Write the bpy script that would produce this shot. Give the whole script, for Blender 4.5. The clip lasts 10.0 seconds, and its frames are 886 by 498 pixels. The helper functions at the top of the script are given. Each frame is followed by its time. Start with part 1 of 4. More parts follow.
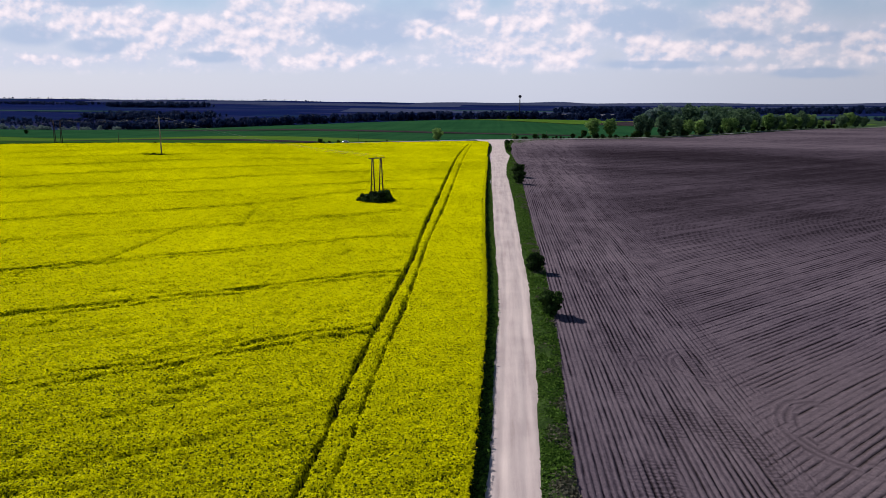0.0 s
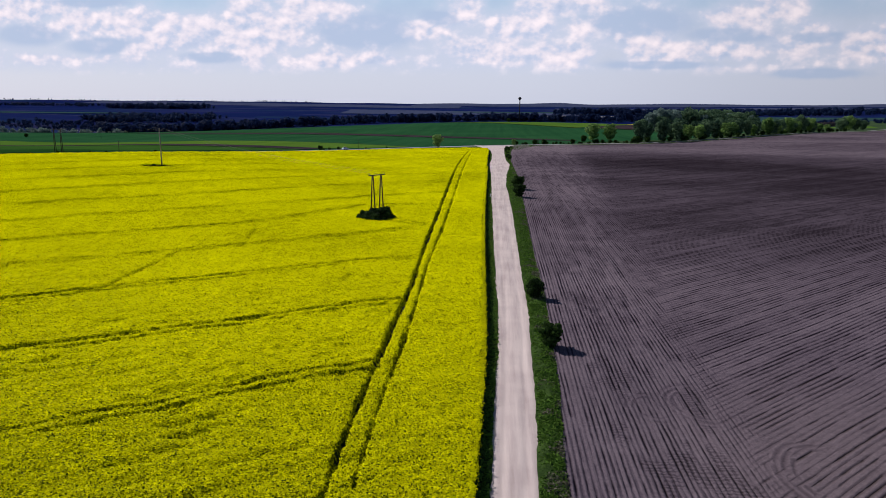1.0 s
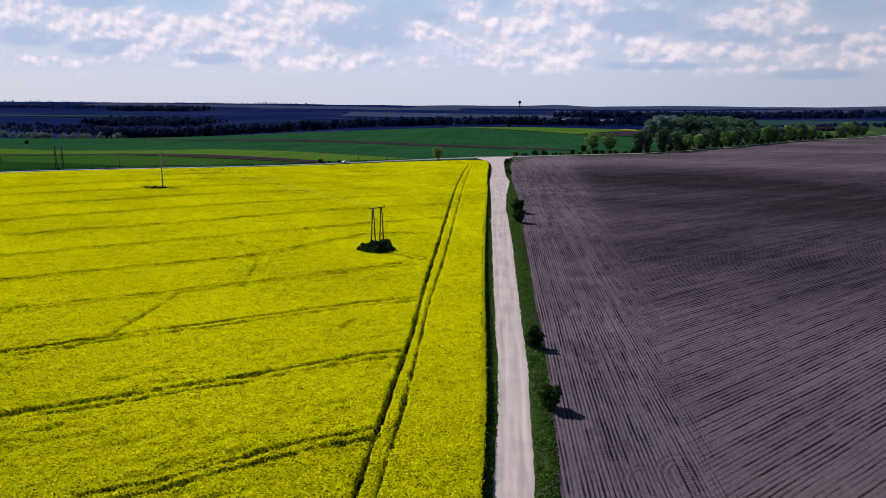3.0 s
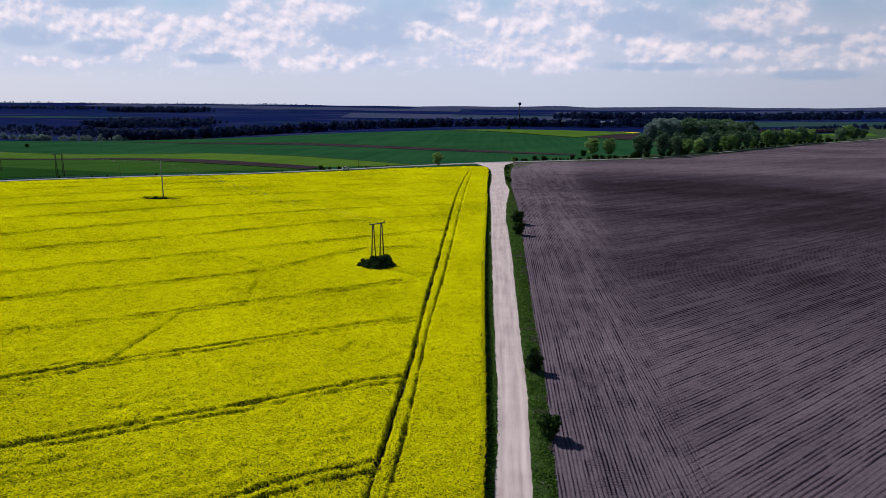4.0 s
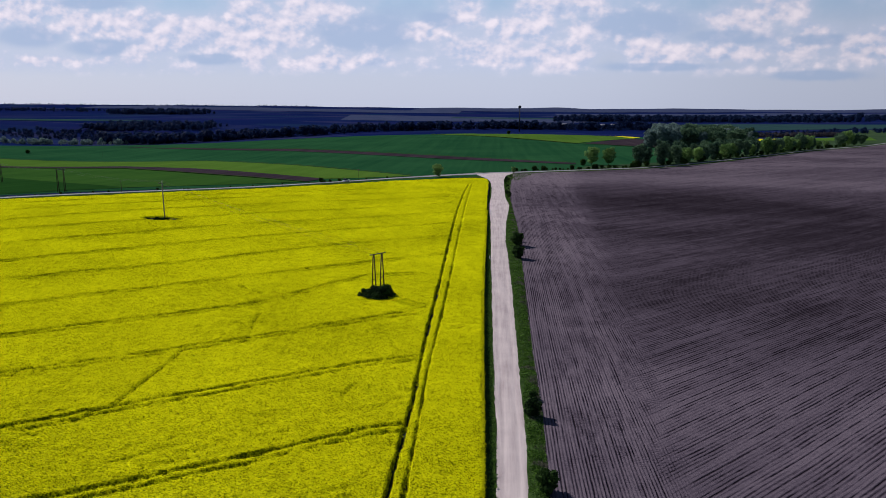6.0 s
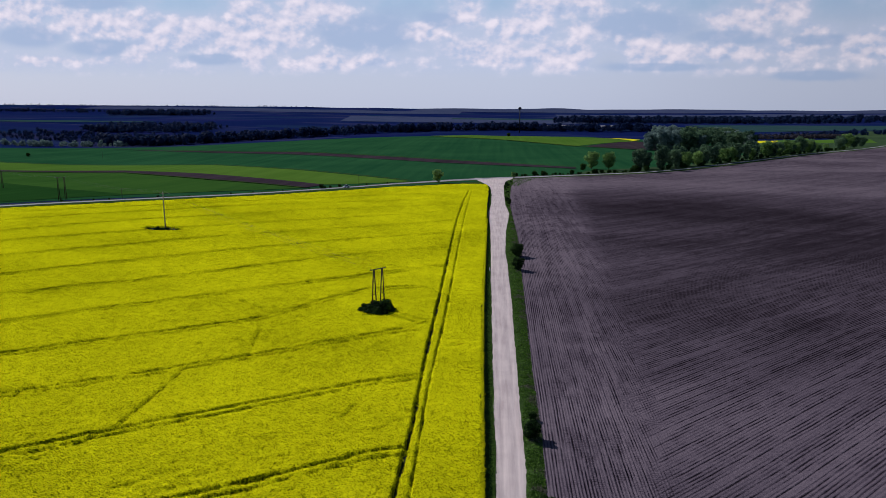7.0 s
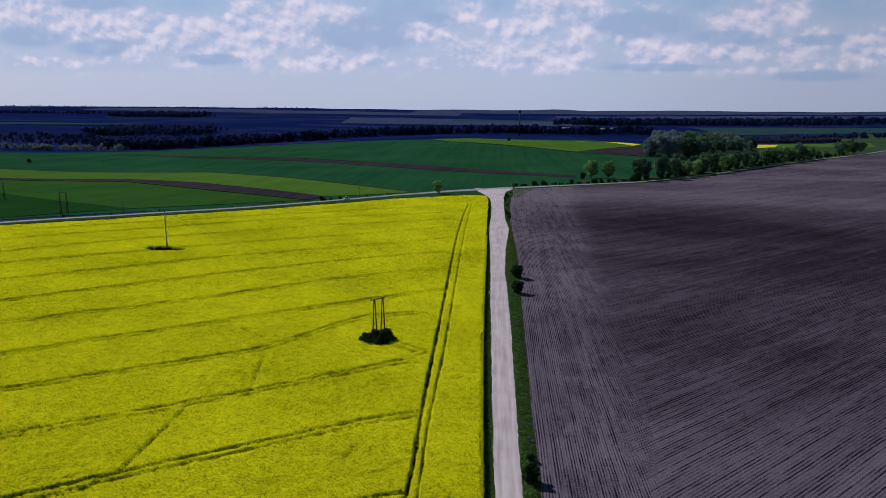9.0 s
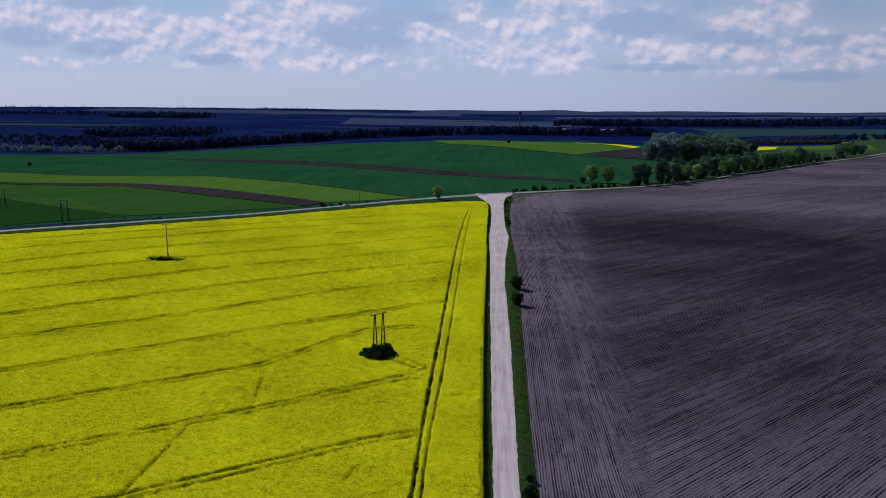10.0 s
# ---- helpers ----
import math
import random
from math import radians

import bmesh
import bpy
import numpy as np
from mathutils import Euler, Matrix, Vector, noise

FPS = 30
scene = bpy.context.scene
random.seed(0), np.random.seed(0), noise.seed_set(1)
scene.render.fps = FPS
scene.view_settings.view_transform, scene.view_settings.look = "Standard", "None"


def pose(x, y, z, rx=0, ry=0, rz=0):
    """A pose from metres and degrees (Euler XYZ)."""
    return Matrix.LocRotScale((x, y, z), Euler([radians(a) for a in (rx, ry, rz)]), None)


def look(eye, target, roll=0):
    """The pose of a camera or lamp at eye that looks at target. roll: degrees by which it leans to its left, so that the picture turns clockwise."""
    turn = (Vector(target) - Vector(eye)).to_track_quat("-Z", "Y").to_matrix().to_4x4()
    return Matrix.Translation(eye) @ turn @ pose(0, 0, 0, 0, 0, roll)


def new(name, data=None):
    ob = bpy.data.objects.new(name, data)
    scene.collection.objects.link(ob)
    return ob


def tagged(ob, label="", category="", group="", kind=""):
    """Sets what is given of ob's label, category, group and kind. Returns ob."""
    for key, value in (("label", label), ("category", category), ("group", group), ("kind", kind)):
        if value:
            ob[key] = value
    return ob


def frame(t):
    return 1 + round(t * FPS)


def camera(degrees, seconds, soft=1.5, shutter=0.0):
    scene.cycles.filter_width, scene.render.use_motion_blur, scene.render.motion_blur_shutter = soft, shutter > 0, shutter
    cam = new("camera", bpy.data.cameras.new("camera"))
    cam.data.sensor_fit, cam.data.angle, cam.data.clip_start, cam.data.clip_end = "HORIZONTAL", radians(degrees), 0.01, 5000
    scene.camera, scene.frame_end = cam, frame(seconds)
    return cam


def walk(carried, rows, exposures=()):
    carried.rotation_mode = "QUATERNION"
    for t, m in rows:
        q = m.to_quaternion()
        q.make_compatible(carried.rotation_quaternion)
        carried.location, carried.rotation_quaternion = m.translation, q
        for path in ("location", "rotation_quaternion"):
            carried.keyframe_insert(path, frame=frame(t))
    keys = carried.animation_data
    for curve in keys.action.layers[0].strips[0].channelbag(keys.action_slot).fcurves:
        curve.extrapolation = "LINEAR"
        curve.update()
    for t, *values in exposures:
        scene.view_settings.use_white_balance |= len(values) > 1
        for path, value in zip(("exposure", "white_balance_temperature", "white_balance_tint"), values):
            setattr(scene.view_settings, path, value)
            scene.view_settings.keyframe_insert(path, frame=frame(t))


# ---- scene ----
# ================= camera: a drone that rises straight up beside a farm track =================
cam = camera(65.0, 10.0, soft=0.8)
# seconds, x, y, z, yaw to the left, pitch up, lean to the left
ROWS = [
    (0.0, 0.0, 0.0, 23.889, 4.322, -11.84, 0.2), (0.5, -0.031, 0.231, 25.726, 4.319, -11.82, 0.204),
    (1.0, -0.06, 0.446, 27.517, 4.316, -11.8, 0.209), (1.5, -0.087, 0.645, 29.272, 4.315, -11.782, 0.213),
    (2.0, -0.111, 0.827, 31.1, 4.313, -11.764, 0.218), (2.5, -0.132, 0.994, 32.908, 4.312, -11.748, 0.222),
    (4.0, -0.182, 1.396, 38.205, 4.311, -11.707, 0.235), (4.5, -0.194, 1.498, 39.936, 4.311, -11.695, 0.239),
    (5.0, -0.204, 1.584, 41.626, 4.312, -11.684, 0.244), (5.5, -0.211, 1.654, 43.329, 4.313, -11.675, 0.248),
    (7.0, -0.217, 1.766, 48.525, 4.32, -11.654, 0.261), (7.5, -0.215, 1.771, 50.292, 4.323, -11.649, 0.266),
    (8.0, -0.21, 1.761, 51.995, 4.326, -11.646, 0.27), (8.5, -0.202, 1.733, 53.779, 4.33, -11.643, 0.275),
    (9.0, -0.192, 1.69, 55.573, 4.334, -11.642, 0.279), (9.5, -0.18, 1.631, 57.445, 4.339, -11.641, 0.283),
    (10.0, -0.165, 1.555, 59.312, 4.344, -11.642, 0.288),
]


def eye_pose(x, y, z, yaw, pitch, lean):
    a, b = radians(yaw), radians(pitch)
    ahead = Vector((-math.sin(a) * math.cos(b), math.cos(a) * math.cos(b), math.sin(b)))
    return look(Vector((x, y, z)), Vector((x, y, z)) + ahead * 50, lean)


walk(cam, [(r[0], eye_pose(*r[1:])) for r in ROWS],
     exposures=[(0.0, 0.10, 6450, 10), (2.5, 0.06, 6350, 10), (5.0, -0.02, 6200, 10), (7.5, -0.18, 5950, 10), (10.0, -0.34, 5700, 10)])

# ================= world, sun =================
SUN_DIR = Vector((-0.80, 0.60, 0.0)).normalized()      # towards the sun, in plan
SUN_EL = radians(38)
sun_data = bpy.data.lights.new("sun", "SUN")
sun_data.energy, sun_data.angle, sun_data.color = 5.0, radians(0.6), (1.0, 0.95, 0.88)
sun = new("sun", sun_data)
sun_from = Vector((SUN_DIR.x * math.cos(SUN_EL), SUN_DIR.y * math.cos(SUN_EL), math.sin(SUN_EL)))
sun.matrix_world = look(sun_from * 100, (0, 0, 0))


class Nodes:
    """Short hand for building node trees."""

    def __init__(self, tree):
        self.tree = tree

    def make(self, kind, operation="", blend="", shape=""):
        n = self.tree.nodes.new(kind)
        if operation:
            n.operation = operation
        if blend:
            n.data_type, n.blend_type = "RGBA", blend
        if shape:
            n.interpolation_type = shape
        return n

    def link(self, a, b):
        self.tree.links.new(a, b)

    def put(self, value, socket):
        if isinstance(value, bpy.types.NodeSocket):
            self.link(value, socket)
        else:
            socket.default_value = value

    def math(self, op, a, b=0.0, c=0.0, clamp=False):
        n = self.make("ShaderNodeMath", op)
        n.use_clamp = clamp
        for v, s in zip((a, b, c), n.inputs):
            self.put(v, s)
        return n.outputs[0]

    def noise(self, vector, scale, detail=4.0, rough=0.55, distort=0.0):
        n = self.make("ShaderNodeTexNoise")
        if vector is not None:
            self.link(vector, n.inputs["Vector"])
        for k, v in (("Scale", scale), ("Detail", detail), ("Roughness", rough), ("Distortion", distort)):
            self.put(v, n.inputs[k])
        return n.outputs["Fac"]

    def ramp(self, fac, *stops):
        n = self.make("ShaderNodeValToRGB")
        el = n.color_ramp.elements
        while len(el) < len(stops):
            el.new(0.5)
        for e, (p, col) in zip(el, stops):
            e.position = p
            e.color = (*col, 1.0) if isinstance(col, tuple) else (col, col, col, 1.0)
        self.link(fac, n.inputs[0])
        return n.outputs[0]

    def mix(self, fac, a, b, blend="MIX"):
        n = self.make("ShaderNodeMix", "", blend)
        self.put(fac, n.inputs[0])
        self.put((*a, 1.0) if isinstance(a, tuple) else a, n.inputs[6])
        self.put((*b, 1.0) if isinstance(b, tuple) else b, n.inputs[7])
        return n.outputs[2]

    def mapped(self, vector, scale=(1, 1, 1), turn=0.0, shift=(0, 0, 0)):
        n = self.make("ShaderNodeMapping")
        self.link(vector, n.inputs[0])
        n.inputs["Location"].default_value = shift
        n.inputs["Rotation"].default_value = (0, 0, turn)
        n.inputs["Scale"].default_value = scale
        return n.outputs[0]

    def smooth(self, value, low, high):
        n = self.make("ShaderNodeMapRange", "", "", "SMOOTHSTEP")
        for v, s in zip((value, low, high, 0.0, 1.0), n.inputs):
            self.put(v, s)
        return n.outputs[0]


def build_sky():
    world = bpy.data.worlds.new("sky")
    scene.world = world
    world.use_nodes = True
    tree = world.node_tree
    tree.nodes.clear()
    n = Nodes(tree)
    sky = n.make("ShaderNodeTexSky")
    sky.sky_type, sky.sun_disc, sky.sun_elevation = "NISHITA", False, SUN_EL
    sky.sun_rotation = math.atan2(SUN_DIR.x, SUN_DIR.y)
    co = n.make("ShaderNodeTexCoord").outputs["Generated"]
    sep = n.make("ShaderNodeSeparateXYZ")
    n.link(co, sep.inputs[0])
    x, y, z = sep.outputs
    ahead = n.math("MAXIMUM", n.math("ABSOLUTE", y), 0.05)
    u, v = n.math("DIVIDE", x, ahead), n.math("DIVIDE", z, ahead)
    # cumulus bodies: place across, height, half width, half height, weight
    bodies = [(-0.674, 0.130, 0.060, 0.016, 1.0), (-0.579, 0.111, 0.075, 0.017, 1.0), (-0.459, 0.094, 0.070, 0.025, 1.05), (-0.344, 0.097, 0.070, 0.032, 1.1), (-0.260, 0.123, 0.050, 0.022, 1.1),
              (-0.248, 0.060, 0.055, 0.012, 0.9), (-0.171, 0.060, 0.045, 0.008, 0.7), (-0.107, 0.100, 0.028, 0.013, 0.95), (-0.045, 0.126, 0.030, 0.018, 0.95), (-0.640, 0.062, 0.090, 0.006, 0.5)]
    bodies += [(0.029, 0.101, 0.045, 0.019, 1.1), (-0.013, 0.070, 0.055, 0.016, 1.05), (0.078, 0.064, 0.055, 0.018, 1.25), (0.213, 0.076, 0.055, 0.021, 1.1), (0.322, 0.072, 0.050, 0.011, 1.0),
               (0.310, 0.114, 0.045, 0.018, 1.05), (0.373, 0.125, 0.042, 0.016, 1.05), (0.428, 0.102, 0.035, 0.012, 0.9), (0.484, 0.080, 0.042, 0.022, 1.05), (0.302, 0.045, 0.060, 0.008, 0.6),
               (0.076, 0.128, 0.068, 0.014, 1.0), (0.113, 0.104, 0.028, 0.014, 0.9), (0.390, 0.075, 0.040, 0.014, 0.8), (0.540, 0.100, 0.050, 0.020, 0.9)]
    # openings of clear sky between them
    gaps = [(0.470, 0.122, 0.060, 0.022), (-0.120, 0.132, 0.050, 0.012), (0.001, 0.134, 0.024, 0.010), (0.270, 0.134, 0.030, 0.010), (-0.444, 0.137, 0.034, 0.009), (0.150, 0.060, 0.020, 0.014), (0.262, 0.096, 0.020, 0.012)]

    def blob(cu, cv, ru, rv):
        a = n.math("MULTIPLY", n.math("SUBTRACT", u, cu), 1 / ru)
        b = n.math("MULTIPLY", n.math("SUBTRACT", v, cv), 1 / rv)
        return n.math("EXPONENT", n.math("MULTIPLY", n.math("ADD", n.math("MULTIPLY", a, a), n.math("MULTIPLY", b, b)), -1.0))

    body = None
    for cu, cv, ru, rv, w in bodies:
        g = n.math("MULTIPLY", blob(cu, cv, ru, rv), w)
        body = g if body is None else n.math("MAXIMUM", body, g)
    for place in gaps:
        body = n.math("SUBTRACT", body, blob(*place))

    def billows(du, dv):
        comb = n.make("ShaderNodeCombineXYZ")
        n.link(n.math("ADD", u, du), comb.inputs[0]), n.link(n.math("MULTIPLY", n.math("ADD", v, dv), 1.35), comb.inputs[1])
        puff = n.noise(comb.outputs[0], 24.0, 8.0, 0.58, 0.0)
        cell = n.make("ShaderNodeTexVoronoi")
        cell.feature = "SMOOTH_F1"
        n.link(comb.outputs[0], cell.inputs["Vector"])
        cell.inputs["Scale"].default_value = 42.0
        cell.inputs["Detail"].default_value = 2.0
        billow = n.math("MULTIPLY", n.math("SUBTRACT", 0.45, cell.outputs["Distance"]), 0.8)
        return n.math("ADD", billow, n.math("MULTIPLY", n.math("SUBTRACT", puff, 0.5), 1.3))

    bumps, sunward = billows(0.0, 0.0), billows(-0.005, 0.008)
    here = n.math("ADD", body, bumps)
    above = n.smooth(v, 0.035, 0.055)
    sheet_cover = n.math("MULTIPLY", n.smooth(here, -1.0, 0.25), above)
    cover = n.math("MULTIPLY", n.smooth(here, -0.28, 0.38), above)
    lit = n.math("ADD", n.math("MULTIPLY", n.math("SUBTRACT", bumps, sunward), 1.05), 0.60, clamp=True)
    cloud = n.ramp(lit, (0.0, (0.46, 0.54, 0.73)), (0.36, (0.58, 0.63, 0.80)), (0.62, (0.80, 0.75, 0.85)), (1.0, (1.02, 0.90, 0.95)))
    low = n.mix(n.smooth(v, 0.085, 0.19), (0.63, 0.665, 0.82), (0.32, 0.54, 0.76))
    clear = n.mix(n.smooth(v, 0.18, 0.6), low, (0.040, 0.088, 0.20))      # deep blue overhead
    veil = n.make("ShaderNodeVectorMath", "SCALE")
    n.link(sky.outputs[0], veil.inputs[0])
    veil.inputs["Scale"].default_value = 0.08
    clear = n.mix(0.85, veil.outputs[0], clear)
    thin_out = n.math("SUBTRACT", 1.0, n.smooth(v, 0.2, 0.5))
    whole = n.mix(n.math("MULTIPLY", n.math("MULTIPLY", sheet_cover, thin_out), 0.85), clear, (0.59, 0.64, 0.80))
    whole = n.mix(n.math("MULTIPLY", n.math("MULTIPLY", cover, thin_out), 0.92), whole, cloud)
    # heavier grey-blue undersides
    under = None
    for cu, cv, ru, rv in ((-0.185, 0.098, 0.075, 0.024), (0.184, 0.108, 0.070, 0.020), (-0.581, 0.140, 0.055, 0.008), (-0.674, 0.096, 0.050, 0.015), (0.316, 0.092, 0.055, 0.010),
                           (-0.407, 0.064, 0.045, 0.008), (-0.569, 0.080, 0.050, 0.012), (0.218, 0.053, 0.065, 0.006), (0.424, 0.042, 0.060, 0.007), (0.430, 0.088, 0.040, 0.008), (-0.08, 0.115, 0.030, 0.010)):
        g = blob(cu, cv, ru, rv)
        under = g if under is None else n.math("MAXIMUM", under, g)
    shade = n.math("MULTIPLY", n.smooth(n.math("ADD", under, n.math("MULTIPLY", n.math("SUBTRACT", here, 0.5), -0.25)), 0.25, 0.8), 0.7)
    whole = n.mix(n.math("MULTIPLY", shade, thin_out), whole, (0.42, 0.52, 0.72))
    dim = n.make("ShaderNodeVectorMath", "SCALE")      # a little darker away from the sun
    n.link(whole, dim.inputs[0])
    n.link(n.math("SUBTRACT", 1.0, n.math("MULTIPLY", n.smooth(u, 0.0, 0.55), 0.20)), dim.inputs["Scale"])
    bg = n.make("ShaderNodeBackground")
    n.link(dim.outputs[0], bg.inputs[0])
    bg.inputs[1].default_value = 0.95
    out = n.make("ShaderNodeOutputWorld")
    n.link(bg.outputs[0], out.inputs[0])


build_sky()

# ================= materials =================


def material(name, rough=0.9, spec=0.1):
    """A new material: its nodes, its shader, and its coordinates in metres."""
    mat = bpy.data.materials.new(name)
    mat.use_nodes = True
    n = Nodes(mat.node_tree)
    shader = mat.node_tree.nodes["Principled BSDF"]
    shader.inputs["Roughness"].default_value = rough
    shader.inputs["Specular IOR Level"].default_value = spec
    return mat, n, shader, n.make("ShaderNodeNewGeometry").outputs["Position"]


def bump(n, shader, height, strength, distance):
    b = n.make("ShaderNodeBump")
    n.link(height, b.inputs["Height"])
    b.inputs["Strength"].default_value, b.inputs["Distance"].default_value = strength, distance
    n.link(b.outputs[0], shader.inputs["Normal"])


def two_scale(name, dark, light, coarse, fine, rough=0.85, relief=0.05, spec=0.2, stretch=(1, 1, 1), turn=0.0):
    """A ground or bark like surface, varied at two scales."""
    mat, n, sh, co = material(name, rough, spec)
    co = n.mapped(co, stretch, turn)
    a, b = n.noise(co, coarse, 3), n.noise(co, fine, 6, 0.65)
    f = n.math("ADD", n.math("MULTIPLY", a, 0.55), n.math("MULTIPLY", b, 0.45))
    n.link(n.ramp(f, (0.34, dark), (0.66, light)), sh.inputs["Base Color"])
    bump(n, sh, b, 0.6, relief)
    return mat


def make_canopy(name, thick):
    """Flowering tops; a thin stand shows more of the green under them."""
    mat, n, sh, co = material(name, 1.0, 0.0)
    big, mid, fine = n.noise(co, 0.035, 3), n.noise(co, 0.6, 4), n.noise(co, 6.0, 4, 0.7)
    heads = n.make("ShaderNodeTexVoronoi")
    n.link(co, heads.inputs["Vector"])
    heads.inputs["Scale"].default_value = 5.2
    one = n.make("ShaderNodeSeparateColor")
    n.link(heads.outputs["Color"], one.inputs[0])
    crown = n.math("SUBTRACT", 1.0, n.math("MULTIPLY", heads.outputs["Distance"], 1.25), clamp=True)      # round heads, gaps between them
    f = n.math("ADD", n.math("MULTIPLY", one.outputs[0], 0.12), n.math("ADD", n.math("MULTIPLY", fine, 0.30), n.math("MULTIPLY", crown, 0.26)))
    f = n.math("ADD", f, n.math("ADD", n.math("MULTIPLY", mid, 0.16), n.math("MULTIPLY", big, 0.16)))
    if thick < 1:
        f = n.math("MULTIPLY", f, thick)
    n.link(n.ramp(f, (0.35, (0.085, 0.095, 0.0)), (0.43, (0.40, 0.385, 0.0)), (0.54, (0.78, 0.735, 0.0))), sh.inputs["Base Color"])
    bump(n, sh, n.math("ADD", fine, n.math("MULTIPLY", crown, 0.9)), 0.8, 0.16)
    return mat


def make_leafy(name, dark, light, glow=0.3, scale=1.2):
    """Leaves: varied from thing to thing and leaf to leaf, letting some light through."""
    mat, n, sh, co = material(name, 0.8, 0.04)
    geo, info = n.make("ShaderNodeNewGeometry"), n.make("ShaderNodeObjectInfo")
    f = n.math("ADD", n.math("MULTIPLY", geo.outputs["Random Per Island"], 0.5), n.math("MULTIPLY", n.noise(co, scale, 3), 0.5))
    f = n.math("ADD", f, n.math("MULTIPLY", n.math("SUBTRACT", info.outputs["Random"], 0.5), 0.35))
    col = n.ramp(f, (0.2, dark), (0.8, light))
    n.link(col, sh.inputs["Base Color"])
    tr = n.make("ShaderNodeBsdfTranslucent")
    n.link(col, tr.inputs[0])
    m = n.make("ShaderNodeMixShader")
    m.inputs[0].default_value = glow
    n.link(sh.outputs[0], m.inputs[1]), n.link(tr.outputs[0], m.inputs[2])
    n.link(m.outputs[0], mat.node_tree.nodes["Material Output"].inputs[0])
    return mat


ROW_TURN = radians(42)


def make_soil():
    mat, n, sh, co = material("ploughed_soil", 1.0, 0.0)
    sep = n.make("ShaderNodeSeparateXYZ")
    n.link(co, sep.inputs[0])
    x, y, _ = sep.outputs
    wob = n.math("MULTIPLY", n.math("SUBTRACT", n.noise(co, 0.05, 3), 0.5), 9.0)
    far = n.smooth(n.math("ADD", x, n.math("ADD", wob, n.math("MULTIPLY", n.noise(n.mapped(co, (0.3, 1.2, 1)), 1.0, 3), 7.0))), n.math("MULTIPLY_ADD", y, 0.06, 18.0), n.math("MULTIPLY_ADD", y, 0.085, 23.0))
    plain = n.math("SUBTRACT", 1.0, far)

    def rows(turn, pitch, drift):
        """Uneven drill furrows, and broad passes of the machine, along one direction."""
        p = n.mapped(co, (1, 1, 1), turn)
        s = n.make("ShaderNodeSeparateXYZ")
        n.link(p, s.inputs[0])
        across = n.math("ADD", s.outputs[0], n.math("ADD", n.math("MULTIPLY", n.noise(co, 0.02, 2), drift), n.math("MULTIPLY", n.noise(n.mapped(p, (1.2, 0.3, 1)), 1.0, 4, 0.7), 0.20)))
        wave = n.math("MULTIPLY_ADD", n.math("SINE", n.math("MULTIPLY", across, 2 * math.pi / pitch)), 0.5, 0.5)
        furrow = n.math("POWER", wave, 0.45)                               # narrow dark furrow between flat ridges
        which = n.noise(n.mapped(p, (0.9 / pitch, 0.02, 1)), 1.0, 2, 0.7)      # some furrows are deeper than others
        worn = n.smooth(n.noise(n.mapped(p, (0.7, 0.16, 1)), 1.0, 4, 0.7), 0.36, 0.60)
        deep = n.math("MULTIPLY", n.math("MULTIPLY_ADD", n.smooth(which, 0.35, 0.62), 0.85, 0.15), n.math("MULTIPLY_ADD", worn, 0.75, 0.25))
        fine = n.math("SUBTRACT", 1.0, n.math("MULTIPLY", n.math("SUBTRACT", 1.0, furrow), deep))
        wide = n.noise(n.mapped(p, (0.16, 0.008, 1)), 1.0, 4, 0.6)
        return fine, wide

    head, head_wide = rows(0.0, 0.46, 0.9)
    main, main_wide = rows(math.pi / 2 - ROW_TURN, 0.62, 2.0)
    ridge = n.math("ADD", n.math("MULTIPLY", main, far), n.math("MULTIPLY", head, plain))
    wide = n.math("ADD", n.math("MULTIPLY", main_wide, far), n.math("MULTIPLY", head_wide, plain))
    # tread prints in patches of the headland, pressed across the rows
    tread = n.math("MULTIPLY_ADD", n.math("SINE", n.math("ADD", n.math("MULTIPLY", y, 13.0), n.math("MULTIPLY", n.noise(co, 0.9, 3), 16.0))), 0.5, 0.5)
    printed = n.math("MULTIPLY", n.smooth(n.noise(n.mapped(co, (0.30, 0.11, 1)), 1.0, 3, 0.6), 0.50, 0.60), n.smooth(x, 8.0, 11.0))
    printed = n.math("MULTIPLY", printed, n.math("MULTIPLY_ADD", far, -0.8, 1.0))
    ridge = n.math("SUBTRACT", ridge, n.math("MULTIPLY", n.math("MULTIPLY", tread, printed), 0.30))
    # curved marks where the machine turned: middle, reach, which side is left
    for cx, cy, reach in ((15.0, 62.0, 3.2), (19.5, 63.0, 4.4), (27.0, 50.0, 6.5), (26.0, 110.0, 5.5), (30.0, 141.0, 5.5), (41.5, 309.0, 9.0)):
        d = n.make("ShaderNodeVectorMath", "DISTANCE")
        n.link(n.mapped(co, (1, 0.8, 0)), d.inputs[0])
        d.inputs[1].default_value = (cx, cy * 0.8, 0)
        ring = n.math("MULTIPLY_ADD", n.math("SINE", n.math("MULTIPLY", d.outputs["Value"], 9.5)), 0.16, 0.82)
        near = n.math("MULTIPLY", n.math("SUBTRACT", 1.0, n.smooth(d.outputs["Value"], reach * 0.75, reach)), n.smooth(d.outputs["Value"], reach * 0.45, reach * 0.6))
        near = n.math("MULTIPLY", near, n.math("MULTIPLY", n.smooth(n.noise(co, 0.5, 3), 0.42, 0.56), n.math("SUBTRACT", 1.0, n.smooth(x, cx - 1, cx + 1.5))))
        ridge = n.math("ADD", n.math("MULTIPLY", ridge, n.math("SUBTRACT", 1.0, near)), n.math("MULTIPLY", ring, near))
    clod = n.noise(n.mapped(co, (1, 0.7, 1)), 5.5, 5, 0.8)
    lump = n.noise(co, 1.1, 4, 0.65)
